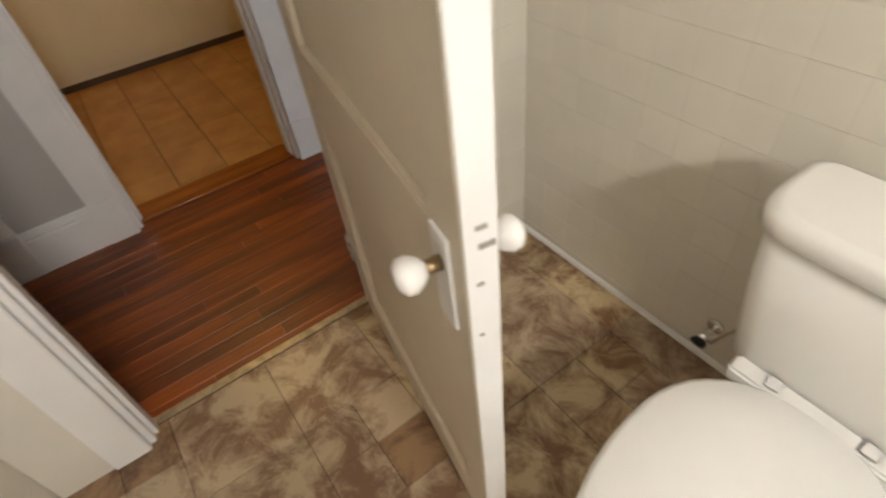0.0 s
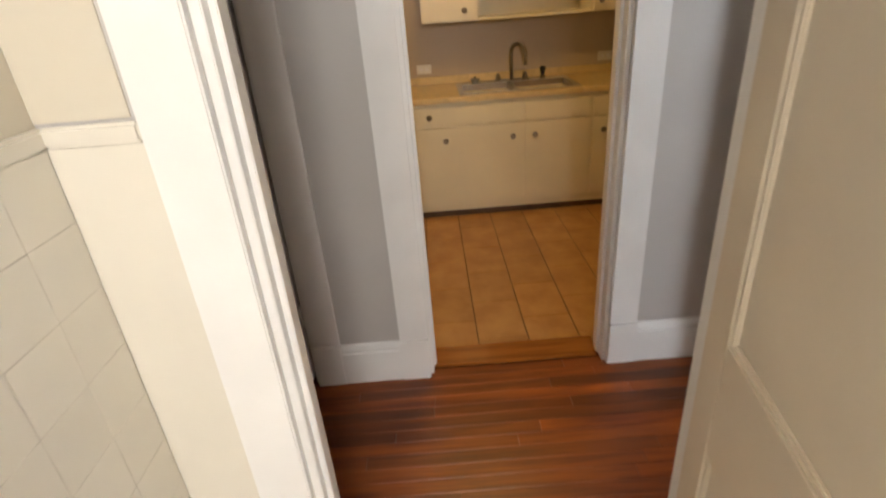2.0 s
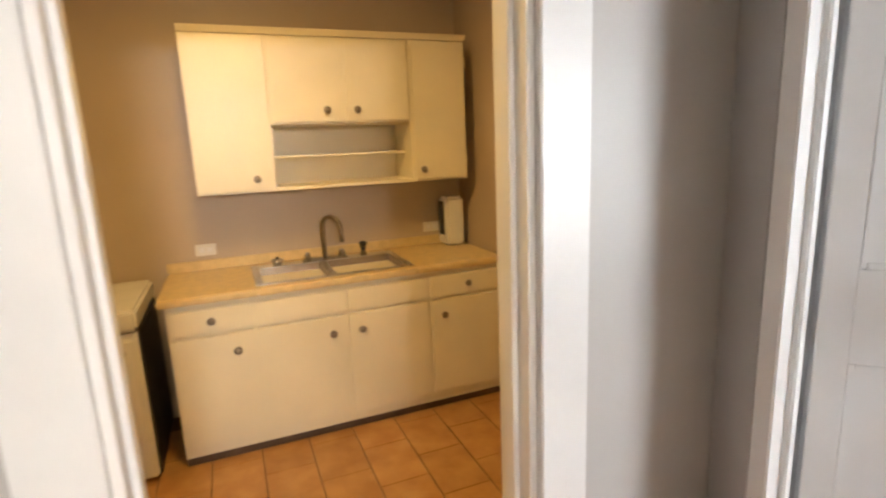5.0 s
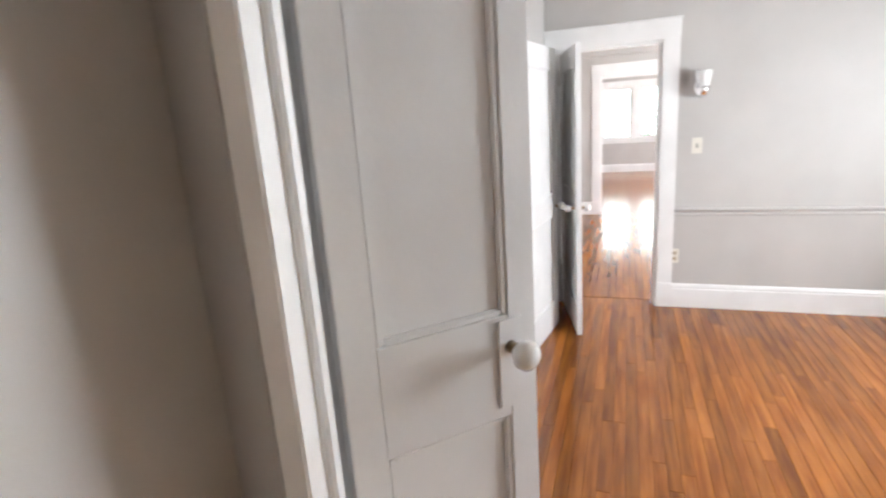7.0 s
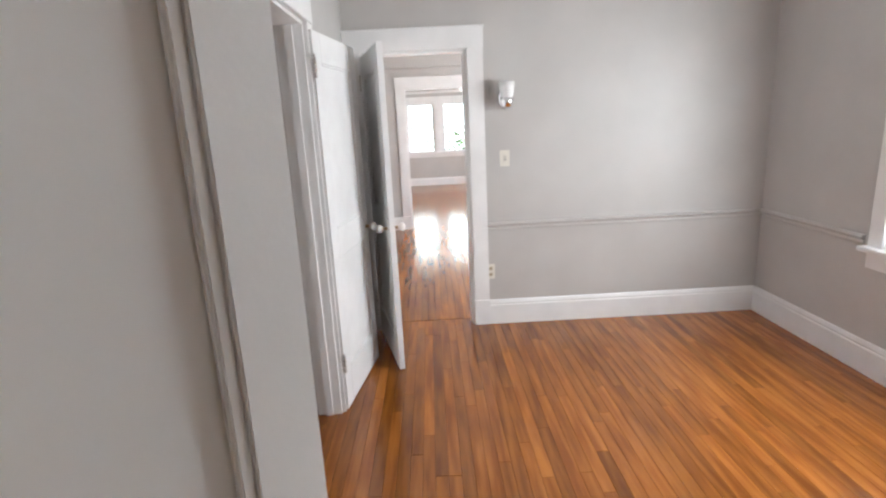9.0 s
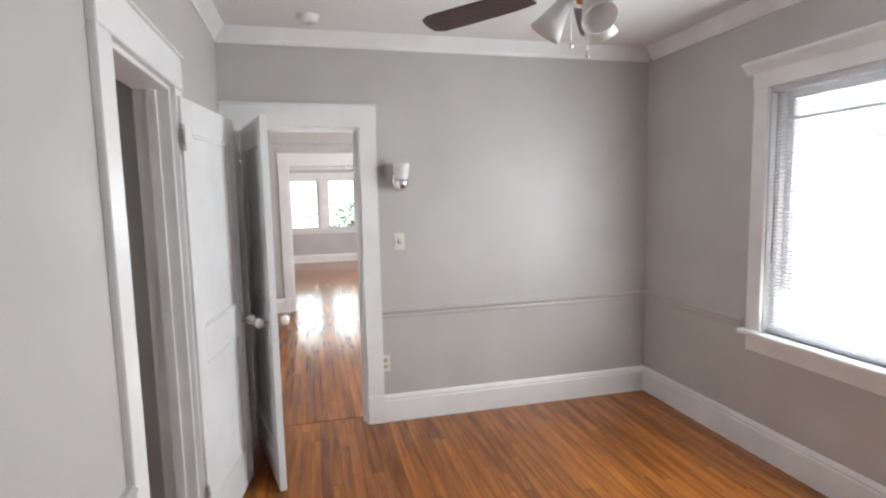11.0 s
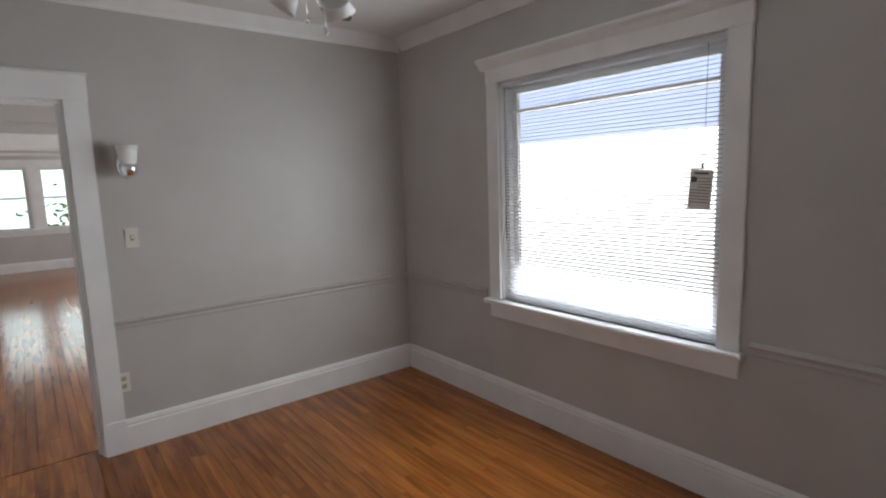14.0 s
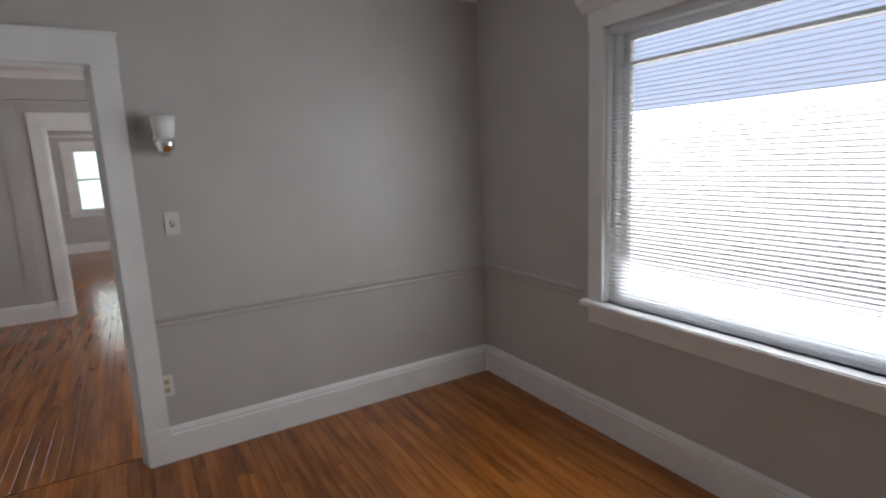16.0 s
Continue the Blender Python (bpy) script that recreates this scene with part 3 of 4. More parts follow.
blind = thing("venetian_blind", "white narrow-slat venetian blind lowered with open slats", "blind")
part("head_rail", B(0.004, 0.034, W0 + 0.008, W1 - 0.008, WZ1 - 0.034, WZ1 - 0.004, bevel=0.002), M_BLIND, blind)
part("bottom_rail", B(0.008, 0.032, W0 + 0.012, W1 - 0.012, WZ0 + 0.006, WZ0 + 0.020, bevel=0.003), M_BLIND, blind)
slat_bm = bmesh.new()
for k in range(5):
    u = -0.0115 + 0.023 * k / 4
    for y in (W0 + 0.012, W1 - 0.012):
        slat_bm.verts.new((u, y, 0.0022 * (1 - (u / 0.0115) ** 2) + 0.26 * u))
slat_bm.verts.ensure_lookup_table()
for k in range(4):
    slat_bm.faces.new([slat_bm.verts[i] for i in (2 * k, 2 * k + 1, 2 * k + 3, 2 * k + 2)])
slat_top = [f for f in slat_bm.faces]
bmesh.ops.solidify(slat_bm, geom=slat_top, thickness=0.0006)
slat_me = mesh_of("slat", slat_bm, M_BLIND)
z = WZ0 + 0.034
while z < WZ1 - 0.045:
    s = new("slat", slat_me)
    s.parent, s.location = blind, (0.02, 0, z)
    z += 0.0205
for y in (W0 + 0.17, (W0 + W1) / 2, W1 - 0.17):
    part("ladder_cord", tube(bmesh.new(), [(0.007, y, WZ0 + 0.01), (0.007, y, WZ1 - 0.03)], 0.0011, 6), M_BLIND, blind)
part("tilt_wand", tube(bmesh.new(), [(-0.004, W1 - 0.05, WZ1 - 0.04), (-0.006, W1 - 0.05, 1.15)], 0.004, 8), mat("clear_grey_wand", (0.55, 0.55, 0.57), 0.2), blind)
part("lift_cord", tube(bmesh.new(), [(0.0, W0 + 0.085, WZ1 - 0.03), (-0.004, W0 + 0.085, 1.75), (-0.004, W0 + 0.088, 1.58)], 0.0016, 6), mat("grey_cord", (0.35, 0.35, 0.36), 0.7), blind)
part("cord_tassel", lathe(bmesh.new(), [(0, 0), (0.007, 0.003), (0.005, 0.022), (0, 0.03)], pose(-0.004, W0 + 0.092, 1.558), 10), mat("grey_tassel", (0.30, 0.30, 0.31), 0.4), blind)
tag = thing("warning_tag", "grey printed warning card hanging from the blind cord", "tag", pose(-0.012, -2.385, 1.465, 0, 0, 0) @ pose(0, 0, 0, 4, 0, 0))
part("card", B(-0.0008, 0.0008, -0.052, 0.052, -0.092, 0.088), M_PAPER, tag)
part("title_bar", B(-0.0016, -0.0009, -0.03, 0.035, 0.066, 0.076), M_INK, tag)
part("picture_block", B(-0.0016, -0.0009, 0.018, 0.045, 0.03, 0.055), M_INK, tag)
for i in range(9):
    part("text_line", B(-0.0014, -0.0009, -0.044, 0.044 if i > 3 else 0.012, 0.047 - 0.0135 * i, 0.051 - 0.0135 * i), mat("faded_print", (0.24, 0.225, 0.21), 0.6) if i == 0 else bpy.data.materials["faded_print"], tag)

# outside the windows
setting("backdrop_sky", B(4.0, 4.05, -14, 30, -4, 9), M_OUT_WHITE, "bright white daylight beyond the window", "backdrop")
# the roof is a glowing sheet, its daylight given as emission
setting("backdrop_house", B(3.9, 3.95, -9.0, 30.0, 2.06, 4.26), M_OUT_BLUE, "glowing pale blue-grey sheet for the neighbouring roof beyond the window", "backdrop")
setting("backdrop_front", B(-14, 3.9, 22.0, 22.1, -4, 12), M_OUT_FRONT, "bright white daylight beyond the front windows", "backdrop")


def garden_tree(x, y, height, seed, label):
    """A tapered trunk with limbs and a ragged crown of small leaf blades."""
    r = random.Random(seed)
    t = thing("tree", label, "tree", pose(x, y, -4.0))
    bark = bpy.data.materials.get("grey_bark") or mat("grey_bark", (0.16, 0.12, 0.09), 0.9, vary=0.3, scale=12, bump=0.6)
    leafy = bpy.data.materials.get("summer_leaves") or mat("summer_leaves", (0.10, 0.19, 0.05), 0.6, vary=0.4, scale=3, rand=0.4)
    part("trunk", lathe(bmesh.new(), [(0.22, 0), (0.16, height * 0.3), (0.10, height * 0.6), (0.03, height * 0.9), (0, height * 0.9)], n=10), bark, t)
    tips = []
    for i in range(9):
        a, z = 2.4 * i, height * (0.35 + 0.055 * i)
        l = height * (0.34 - 0.02 * i)
        tip = (l * math.cos(a), l * math.sin(a), z + l * 0.5)
        part("limb", tube(bmesh.new(), [(0, 0, z), (tip[0] * 0.5, tip[1] * 0.5, z + l * 0.3), tip], 0.035, 6), bark, t)
        tips += [tip, (tip[0] * 0.6, tip[1] * 0.6, z + l * 0.4)]
    V, F = [], []
    for i in range(1900):
        c = r.choice(tips)
        p = Vector(c) + Vector([r.gauss(0, 0.42) for k in range(3)])
        u = Vector([r.uniform(-1, 1) for k in range(3)]).normalized() * 0.11
        w = u.orthogonal().normalized() * 0.05
        k = len(V)
        V += [p - u, p + w, p + u, p - w]
        F.append((k, k + 1, k + 2, k + 3))
    me = bpy.data.meshes.new("crown")
    me.from_pydata(V, [], F)
    me.materials.append(leafy)
    o = new("crown", me)
    o.parent = t
    tagged(o, "loose green leaves", kind="stuff")
    return t


garden_tree(-0.6, 15.5, 5.6, 5, "leafy green tree seen through the front windows")
garden_tree(0.8, 17.5, 5.2, 9, "leafy green tree seen through the front windows")

# ---------------------------------------------------------------- wall fittings of the main room
sw = thing("light_switch", "ivory toggle light switch plate on the greige wall", "switch")
part("plate", B(-1.936 - 0.036, -1.936 + 0.036, -0.006, 0, 1.212, 1.328, bevel=0.003), M_SWITCH, sw)
part("toggle", B(-1.936 - 0.006, -1.936 + 0.006, -0.018, -0.005, 1.262, 1.284, bevel=0.002), M_SWITCH, sw)
part("toggle_slot", B(-1.936 - 0.009, -1.936 + 0.009, -0.0068, -0.0055, 1.256, 1.286), M_DARK, sw)
outlet = thing("power_outlet", "ivory double power outlet above the baseboard", "outlet")
part("plate", B(-2.064 - 0.036, -2.064 + 0.036, -0.006, 0, 0.362, 0.478, bevel=0.003), M_SWITCH, outlet)
for zc in (0.397, 0.443):
    r = part("receptacle", B(-2.064 - 0.017, -2.064 + 0.017, -0.009, -0.005, zc - 0.014, zc + 0.014, bevel=0.004), mat("tan_receptacle", (0.5, 0.42, 0.30), 0.4), outlet)
    for dx in (-0.007, 0.005):
        part("slot", B(-2.064 + dx, -2.064 + dx + 0.002, -0.0096, -0.0085, zc - 0.005, zc + 0.006), M_DARK, r)

sconce = thing("wall_sconce", "chrome wall sconce with frosted glass cup shade", "wall lamp", pose(-1.925, 0, 1.69))
part("back_plate", lathe(bmesh.new(), [(0, 0), (0.056, 0), (0.060, 0.006), (0.052, 0.016), (0.0, 0.02)], pose(0, 0, 0, 90, 0, 0) @ Matrix.Diagonal((0.85, 1.35, 1, 1)), 32), M_CHROME, sconce, "oval chrome back plate")
part("arm", tube(bmesh.new(), [(0, -0.015, -0.02), (0, -0.05, -0.035), (0, -0.085, -0.03), (0, -0.095, -0.01)], 0.010, 12), M_CHROME, sconce)
part("cup", lathe(bmesh.new(), [(0, -0.075), (0.022, -0.072), (0.040, -0.055), (0.047, -0.025), (0.046, 0.0), (0.040, 0.0), (0, -0.02)], pose(0.0, -0.095, 0.0), 28), M_CHROME, sconce, "polished chrome cup")
part("glass_shade", lathe(bmesh.new(), [(0.038, 0.0), (0.044, 0.02), (0.050, 0.06), (0.055, 0.105), (0.052, 0.105), (0.046, 0.06), (0.036, 0.004)], pose(0, -0.095, 0.0), 28), M_FROST, sconce, "frosted glass shade")
# brown patch on the wall beside the sconce, thin and ragged
bm = bmesh.new()
cen = bm.verts.new((-2.035, -0.0012, 1.755))
ring = [bm.verts.new((-2.035 + 0.038 * math.cos(a) * (1 + 0.2 * noise.noise((a, 0, 3))), -0.0012, 1.755 + 0.085 * math.sin(a) * (1 + 0.2 * noise.noise((a, 4, 0))))) for a in [2 * math.pi * i / 28 for i in range(28)]]
for i in range(28):
    bm.faces.new((cen, ring[i], ring[(i + 1) % 28]))
WALL_PATCH = bpy.data.materials.new("brown_wall_patch")
WALL_PATCH.use_nodes = True
nt = WALL_PATCH.node_tree
tex = nt.nodes.new("ShaderNodeTexCoord")
mp = nt.nodes.new("ShaderNodeMapping")
mp.inputs["Location"].default_value = (2.035 / 0.046, 0, -1.755 / 0.10)
mp.inputs["Scale"].default_value = (1 / 0.046, 0, 1 / 0.10)
gr = nt.nodes.new("ShaderNodeTexGradient")
gr.gradient_type = 'SPHERICAL'
nt.links.new(tex.outputs["Object"], mp.inputs[0])
nt.links.new(mp.outputs[0], gr.inputs[0])
mulf = nt.nodes.new("ShaderNodeMath")
mulf.operation = 'MULTIPLY'
mulf.inputs[1].default_value = 0.4
nt.links.new(gr.outputs["Fac"], mulf.inputs[0])
nt.links.new(mulf.outputs[0], nt.nodes["Principled BSDF"].inputs["Alpha"])
nt.nodes["Principled BSDF"].inputs["Base Color"].default_value = (0.24, 0.19, 0.15, 1)
setting("heat_smudge", bm, WALL_PATCH, "faint brown patch on the wall by the sconce", "stain")

smoke = thing("smoke_detector", "round white smoke detector on the ceiling", "smoke detector", pose(-2.48, -0.30, CEIL, 180))
part("base", lathe(bmesh.new(), [(0, 0), (0.068, 0), (0.068, 0.008), (0.0, 0.008)], n=32), M_SEAT, smoke)
part("cover", lathe(bmesh.new(), [(0.060, 0.008), (0.060, 0.022), (0.048, 0.036), (0.02, 0.040), (0, 0.040)], n=32), M_SEAT, smoke)
part("sounder_grille", lathe(bmesh.new(), [(0.0, 0.0405), (0.014, 0.0405), (0.014, 0.042), (0, 0.042)], pose(0.015, 0, 0), 16), mat("grey_grille", (0.4, 0.4, 0.4), 0.6), smoke)


def ceiling_fan(m, turn, label):
    f = thing("ceiling_fan", label, "ceiling fan", m)
    part("canopy", lathe(bmesh.new(), [(0, 0), (0.07, 0), (0.066, -0.03), (0.03, -0.05), (0, -0.05)]), M_CHROME, f)
    part("down_rod", lathe(bmesh.new(), [(0, 0.0), (0.012, 0.0), (0.012, -0.26), (0, -0.26)], n=12), M_CHROME, f)
    DZ = Matrix.Translation((0, 0, -0.20))
    part("motor_housing", lathe(bmesh.new(), [(0, -0.05), (0.05, -0.052), (0.10, -0.075), (0.105, -0.12), (0.08, -0.145), (0, -0.15)], DZ, 32), M_CHROME, f, "brushed metal motor housing")
    part("light_hub", lathe(bmesh.new(), [(0, -0.15), (0.05, -0.15), (0.055, -0.185), (0.02, -0.205), (0, -0.205)], DZ), M_CHROME, f)
    for i in range(5):
        q = pose(0, 0, 0, 0, 0, turn + 72 * i)
        bm = bmesh.new()
        pr = [(0.20, -0.048), (0.30, -0.060), (0.50, -0.066), (0.65, -0.066), (0.695, -0.048), (0.70, 0.0), (0.69, 0.045), (0.65, 0.064), (0.50, 0.064), (0.30, 0.058), (0.20, 0.046)]
        lo = [bm.verts.new((x, y, -0.128 + y * 0.20)) for x, y in pr]
        hi = [bm.verts.new((x, y, -0.122 + y * 0.20)) for x, y in pr]
        bm.faces.new(lo[::-1])
        bm.faces.new(hi)
        for k in range(len(pr)):
            j = (k + 1) % len(pr)
            bm.faces.new((lo[k], lo[j], hi[j], hi[k]))
        b = part("blade", bm, M_FANWOOD, f, "dark walnut fan blade")
        b.matrix_basis = DZ @ q
        iron = part("blade_iron", box(B(0.09, 0.24, -0.014, 0.014, -0.120, -0.114, bevel=0.002), 0.20, 0.27, -0.035, 0.035, -0.1205, -0.1145, 0.002), M_CHROME, b)
    for i in range(3):
        q = pose(0, 0, 0, 0, 0, turn + 20 + 120 * i) @ pose(0.055, 0, -0.38, 0, 145, 0)
        part("glass_shade", lathe(bmesh.new(), [(0.022, 0.0), (0.030, 0.03), (0.046, 0.08), (0.062, 0.13), (0.059, 0.13), (0.043, 0.08), (0.020, 0.004)], q, 24), M_FROST, f, "frosted bell glass shade")
    for dx, l in ((0.03, 0.15), (-0.035, 0.12)):
        c = part("pull_chain", tube(bmesh.new(), [(dx, 0.01, -0.40), (dx, 0.01, -0.40 - l)], 0.0013, 6), M_CHROME, f)
        part("chain_fob", lathe(bmesh.new(), [(0, 0.03), (0.006, 0.02), (0.008, 0.008), (0.004, 0), (0, 0)], pose(dx, 0.01, -0.425 - l), 12), M_CHROME, c)
    return f


ceiling_fan(pose(-1.56, -1.81, CEIL), 128, "five-blade ceiling fan with walnut blades and frosted shades")
ceiling_fan(pose(-1.75, 6.6, CEIL), 20, "white-lit ceiling fan in the far room")

# front-room windows
for k, (a, b) in enumerate(FW):
    w = thing("window_%d" % (k + 2), "white double-hung front window, overexposed daylight beyond", "window", kind="structure")
    part("window_frame", box(box(B(a, a + 0.03, FY + 0.02, FY + 0.13, 0.83, 2.05), b - 0.03, b, FY + 0.02, FY + 0.13, 0.83, 2.05), a + 0.03, b - 0.03, FY + 0.02, FY + 0.13, 2.02, 2.05), M_TRIM, w)
    for z0, z1, yy in ((0.83, 1.455, FY + 0.05), (1.43, 2.02, FY + 0.085)):
        bm = bmesh.new()
        box(bm, a + 0.03, a + 0.065, yy, yy + 0.03, z0, z1)
        box(bm, b - 0.065, b - 0.03, yy, yy + 0.03, z0, z1)
        box(bm, a + 0.065, b - 0.065, yy, yy + 0.03, z0, z0 + 0.035)
        box(bm, a + 0.065, b - 0.065, yy, yy + 0.03, z1 - 0.03, z1)
        part("sash", bm, M_TRIM, w)
        g = part("pane", B(a + 0.065, b - 0.065, yy + 0.012, yy + 0.016, z0 + 0.035, z1 - 0.03), M_GLASS, w)
        g.visible_shadow = False
trimset = thing("front_window_trim", "white painted trim round the row of front windows", "window trim", kind="structure")
for a, b in ((FW[0][0] - 0.14, FW[0][0]), (FW[0][1], FW[1][0]), (FW[1][1], FW[2][0]), (FW[2][1], FW[2][1] + 0.14)):
    part("side_casing", B(a, b, FY - 0.022, FY, 0.83, 2.05, bevel=0.003), M_TRIM, trimset)
part("head_board", B(FW[0][0] - 0.15, FW[2][1] + 0.15, FY - 0.026, FY, 2.05, 2.19, bevel=0.003), M_TRIM, trimset)
part("sill", B(FW[0][0] - 0.18, FW[2][1] + 0.18, FY - 0.07, FY + 0.04, 0.80, 0.83, bevel=0.005), M_TRIM, trimset)
part("apron", B(FW[0][0] - 0.14, FW[2][1] + 0.14, FY - 0.02, FY, 0.71, 0.80, bevel=0.003), M_TRIM, trimset)
setting("picture_rail_front", extrude_profile(bmesh.new(), RAIL, 'x', -4.2, 0.14, (0, FY, 2.30), -1), M_TRIM, "white painted picture rail over the front windows", "trim")

# ---------------------------------------------------------------- kitchen
KITCHEN = pose(0, -0.041, 0) @ Matrix.Diagonal((1, 0.954, 0.948, 1))     # the units' own frame
KX = -4.80      # cabinet fronts
KU = -5.08      # upper cabinet fronts


def kknob(parent, x, y, z):
    part("knob", lathe(bmesh.new(), [(0, 0), (0.009, 0), (0.008, 0.012), (0.019, 0.018), (0.020, 0.025), (0.013, 0.031), (0, 0.032)], pose(x, y, z, 0, 90, 0), 16), M_PEWTER, parent, "small round metal knob")


def slab_door(name, parent, x, y0, y1, z0, z1, ky, kz):
    d = part(name, B(x, x + 0.017, y0 + 0.012, y1 - 0.012, z0, z1, bevel=0.004), M_CREAM, parent)
    if ky is not None:
        kknob(d, x + 0.017, ky, kz)
    return d


def base_unit(y0, y1, knob_y, drawer_knob, label, depth=0.585):
    t = thing("base_cabinet", label, "cabinet", KITCHEN, group="kitchen base cabinets")
    part("body", box(B(KX - depth, KX, y0, y1, 0.055, 0.875), KX - depth, KX - 0.03, y0, y1, 0.0, 0.055), M_CREAM, t)
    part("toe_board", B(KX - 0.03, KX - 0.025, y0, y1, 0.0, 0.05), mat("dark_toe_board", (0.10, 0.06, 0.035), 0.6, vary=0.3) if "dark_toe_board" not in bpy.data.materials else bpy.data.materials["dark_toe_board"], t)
    slab_door("drawer_front", t, KX + 0.001, y0, y1, 0.72, 0.845, (y0 + y1) / 2 if drawer_knob else None, 0.785)
    slab_door("cabinet_door", t, KX + 0.001, y0, y1, 0.115, 0.70, knob_y, 0.61)
    return t


base_unit(-5.34, -4.935, -5.03, True, "cream painted base cabinet with one drawer and door")
base_unit(-4.935, -4.465, -4.545, False, "cream painted sink base cabinet with false drawer front")
base_unit(-4.465, -3.975, -4.385, False, "cream painted sink base cabinet with false drawer front")
base_unit(-3.975, -3.49, -3.89, True, "cream painted base cabinet with a slightly open drawer")
ct = thing("kitchen_worktop", "butter-yellow laminate worktop with low splashback", "worktop", KITCHEN)
SY0, SY1, SX0, SX1 = -4.90, -4.05, -5.29, -4.835
part("top", box(bmesh.new(), -5.40, KX + 0.03, -5.37, SY0, 0.876, 0.915, 0.008), M_LAMIN, ct)
part("top", box(bmesh.new(), -5.40, KX + 0.03, SY1, -3.485, 0.876, 0.915, 0.008), M_LAMIN, ct)
part("top", box(bmesh.new(), SX1, KX + 0.03, SY0 - 0.001, SY1 + 0.001, 0.8765, 0.9148, 0.004), M_LAMIN, ct)
part("top", box(bmesh.new(), -5.40, SX0, SY0 - 0.001, SY1 + 0.001, 0.8765, 0.9148), M_LAMIN, ct)
part("splashback", B(-5.40, -5.38, -5.37, -3.485, 0.915, 0.975, bevel=0.005), M_LAMIN, ct)
part("splash_trim", B(-5.40, -5.392, -5.37, -3.485, 0.976, 0.992, bevel=0.003), M_KWALL, ct)
sink = thing("kitchen_sink", "stainless steel double-bowl kitchen sink", "sink", KITCHEN)
rim = bmesh.new()
ymid = -4.50
for x0, x1, y0, y1 in ((SX0 - 0.012, SX1 + 0.012, SY0 - 0.012, SY0 + 0.03), (SX0 - 0.012, SX1 + 0.012, SY1 - 0.03, SY1 + 0.012), (SX1 - 0.025, SX1 + 0.012, SY0 + 0.03, SY1 - 0.03), (SX0 - 0.012, SX0 + 0.075, SY0 + 0.03, SY1 - 0.03), (SX0 + 0.075, SX1 - 0.025, ymid - 0.02, ymid + 0.02)):
    box(rim, x0, x1, y0, y1, 0.916, 0.921, 0.002)
part("rim", rim, M_STEEL, sink)
for y0, y1 in ((SY0 + 0.03, ymid - 0.02), (ymid + 0.02, SY1 - 0.03)):
    bm = bmesh.new()
    x0, x1, zb, zt = SX0 + 0.075, SX1 - 0.025, 0.76, 0.917
    box(bm, x0, x1, y0, y1, zb, zb + 0.003)
    box(bm, x0 - 0.003, x0, y0, y1, zb, zt)
    box(bm, x1, x1 + 0.003, y0, y1, zb, zt)
    box(bm, x0, x1, y0 - 0.003, y0, zb, zt)
    box(bm, x0, x1, y1, y1 + 0.003, zb, zt)
    bowl = part("bowl", bm, M_BOWL, sink)
    part("drain", lathe(bmesh.new(), [(0, 0.004), (0.03, 0.004), (0.042, 0.005), (0.042, 0.0), (0, 0.0)], pose((x0 + x1) / 2, (y0 + y1) / 2, zb + 0.003), 24), M_BRONZE, bowl)
fau = thing("kitchen_faucet", "chrome gooseneck kitchen faucet with two lever handles", "faucet", KITCHEN @ pose(-5.245, -4.475, 0.921))
part("deck_plate", B(-0.028, 0.028, -0.14, 0.14, 0, 0.012, bevel=0.005), M_PEWTER, fau)
arc = [(0, 0, 0.01), (0, 0, 0.20)] + [(0.075 - 0.075 * math.cos(a), 0.075 * 0.55 * (1 - math.cos(a)), 0.20 + 0.075 * math.sin(a)) for a in [math.pi * i / 12 for i in range(1, 13)]] + [(0.150, 0.0825, 0.13)]
part("gooseneck_spout", tube(bmesh.new(), arc, 0.0135, 14), M_PEWTER, fau)
for y in (-0.105, 0.105):
    h = part("handle_base", lathe(bmesh.new(), [(0, 0.012), (0.022, 0.012), (0.018, 0.04), (0.012, 0.055), (0, 0.058)], pose(0, y, 0)), M_PEWTER, fau)
    part("lever", B(-0.008, 0.055, y - 0.006, y + 0.006, 0.052, 0.062, bevel=0.004), M_PEWTER, h)
spr = thing("sink_sprayer", "chrome side sprayer on the sink deck", "sprayer", KITCHEN @ pose(-5.25, -4.23, 0.921))
part("sprayer_base", lathe(bmesh.new(), [(0, 0), (0.022, 0), (0.020, 0.012), (0.013, 0.03), (0, 0.03)]), M_PEWTER, spr)
part("sprayer_head", lathe(bmesh.new(), [(0, 0.03), (0.014, 0.03), (0.018, 0.06), (0.026, 0.078), (0.014, 0.09), (0, 0.09)]), M_BLACK, spr)
drn = thing("drain_stopper", "dark metal sink strainer basket on the sink deck", "strainer", KITCHEN @ pose(-5.25, -4.76, 0.921))
part("basket", lathe(bmesh.new(), [(0, 0), (0.022, 0), (0.036, 0.03), (0.038, 0.034), (0.012, 0.036), (0, 0.036)]), M_STEEL, drn)
part("strainer_knob", lathe(bmesh.new(), [(0, 0.036), (0.008, 0.036), (0.009, 0.05), (0, 0.052)]), M_BLACK, drn)
for y in (-5.15, -3.70):
    k = thing("kitchen_outlet", "cream double outlet set sideways above the splashback", "outlet", KITCHEN, group="kitchen outlets")
    part("plate", B(-5.40, -5.392, y - 0.058, y + 0.058, 1.0, 1.07, bevel=0.003), M_SWITCH, k)
    for dy in (-0.022, 0.022):
        part("receptacle", B(-5.3925, -5.389, y + dy - 0.014, y + dy + 0.014, 1.02, 1.05, bevel=0.003), M_SEAT, k)


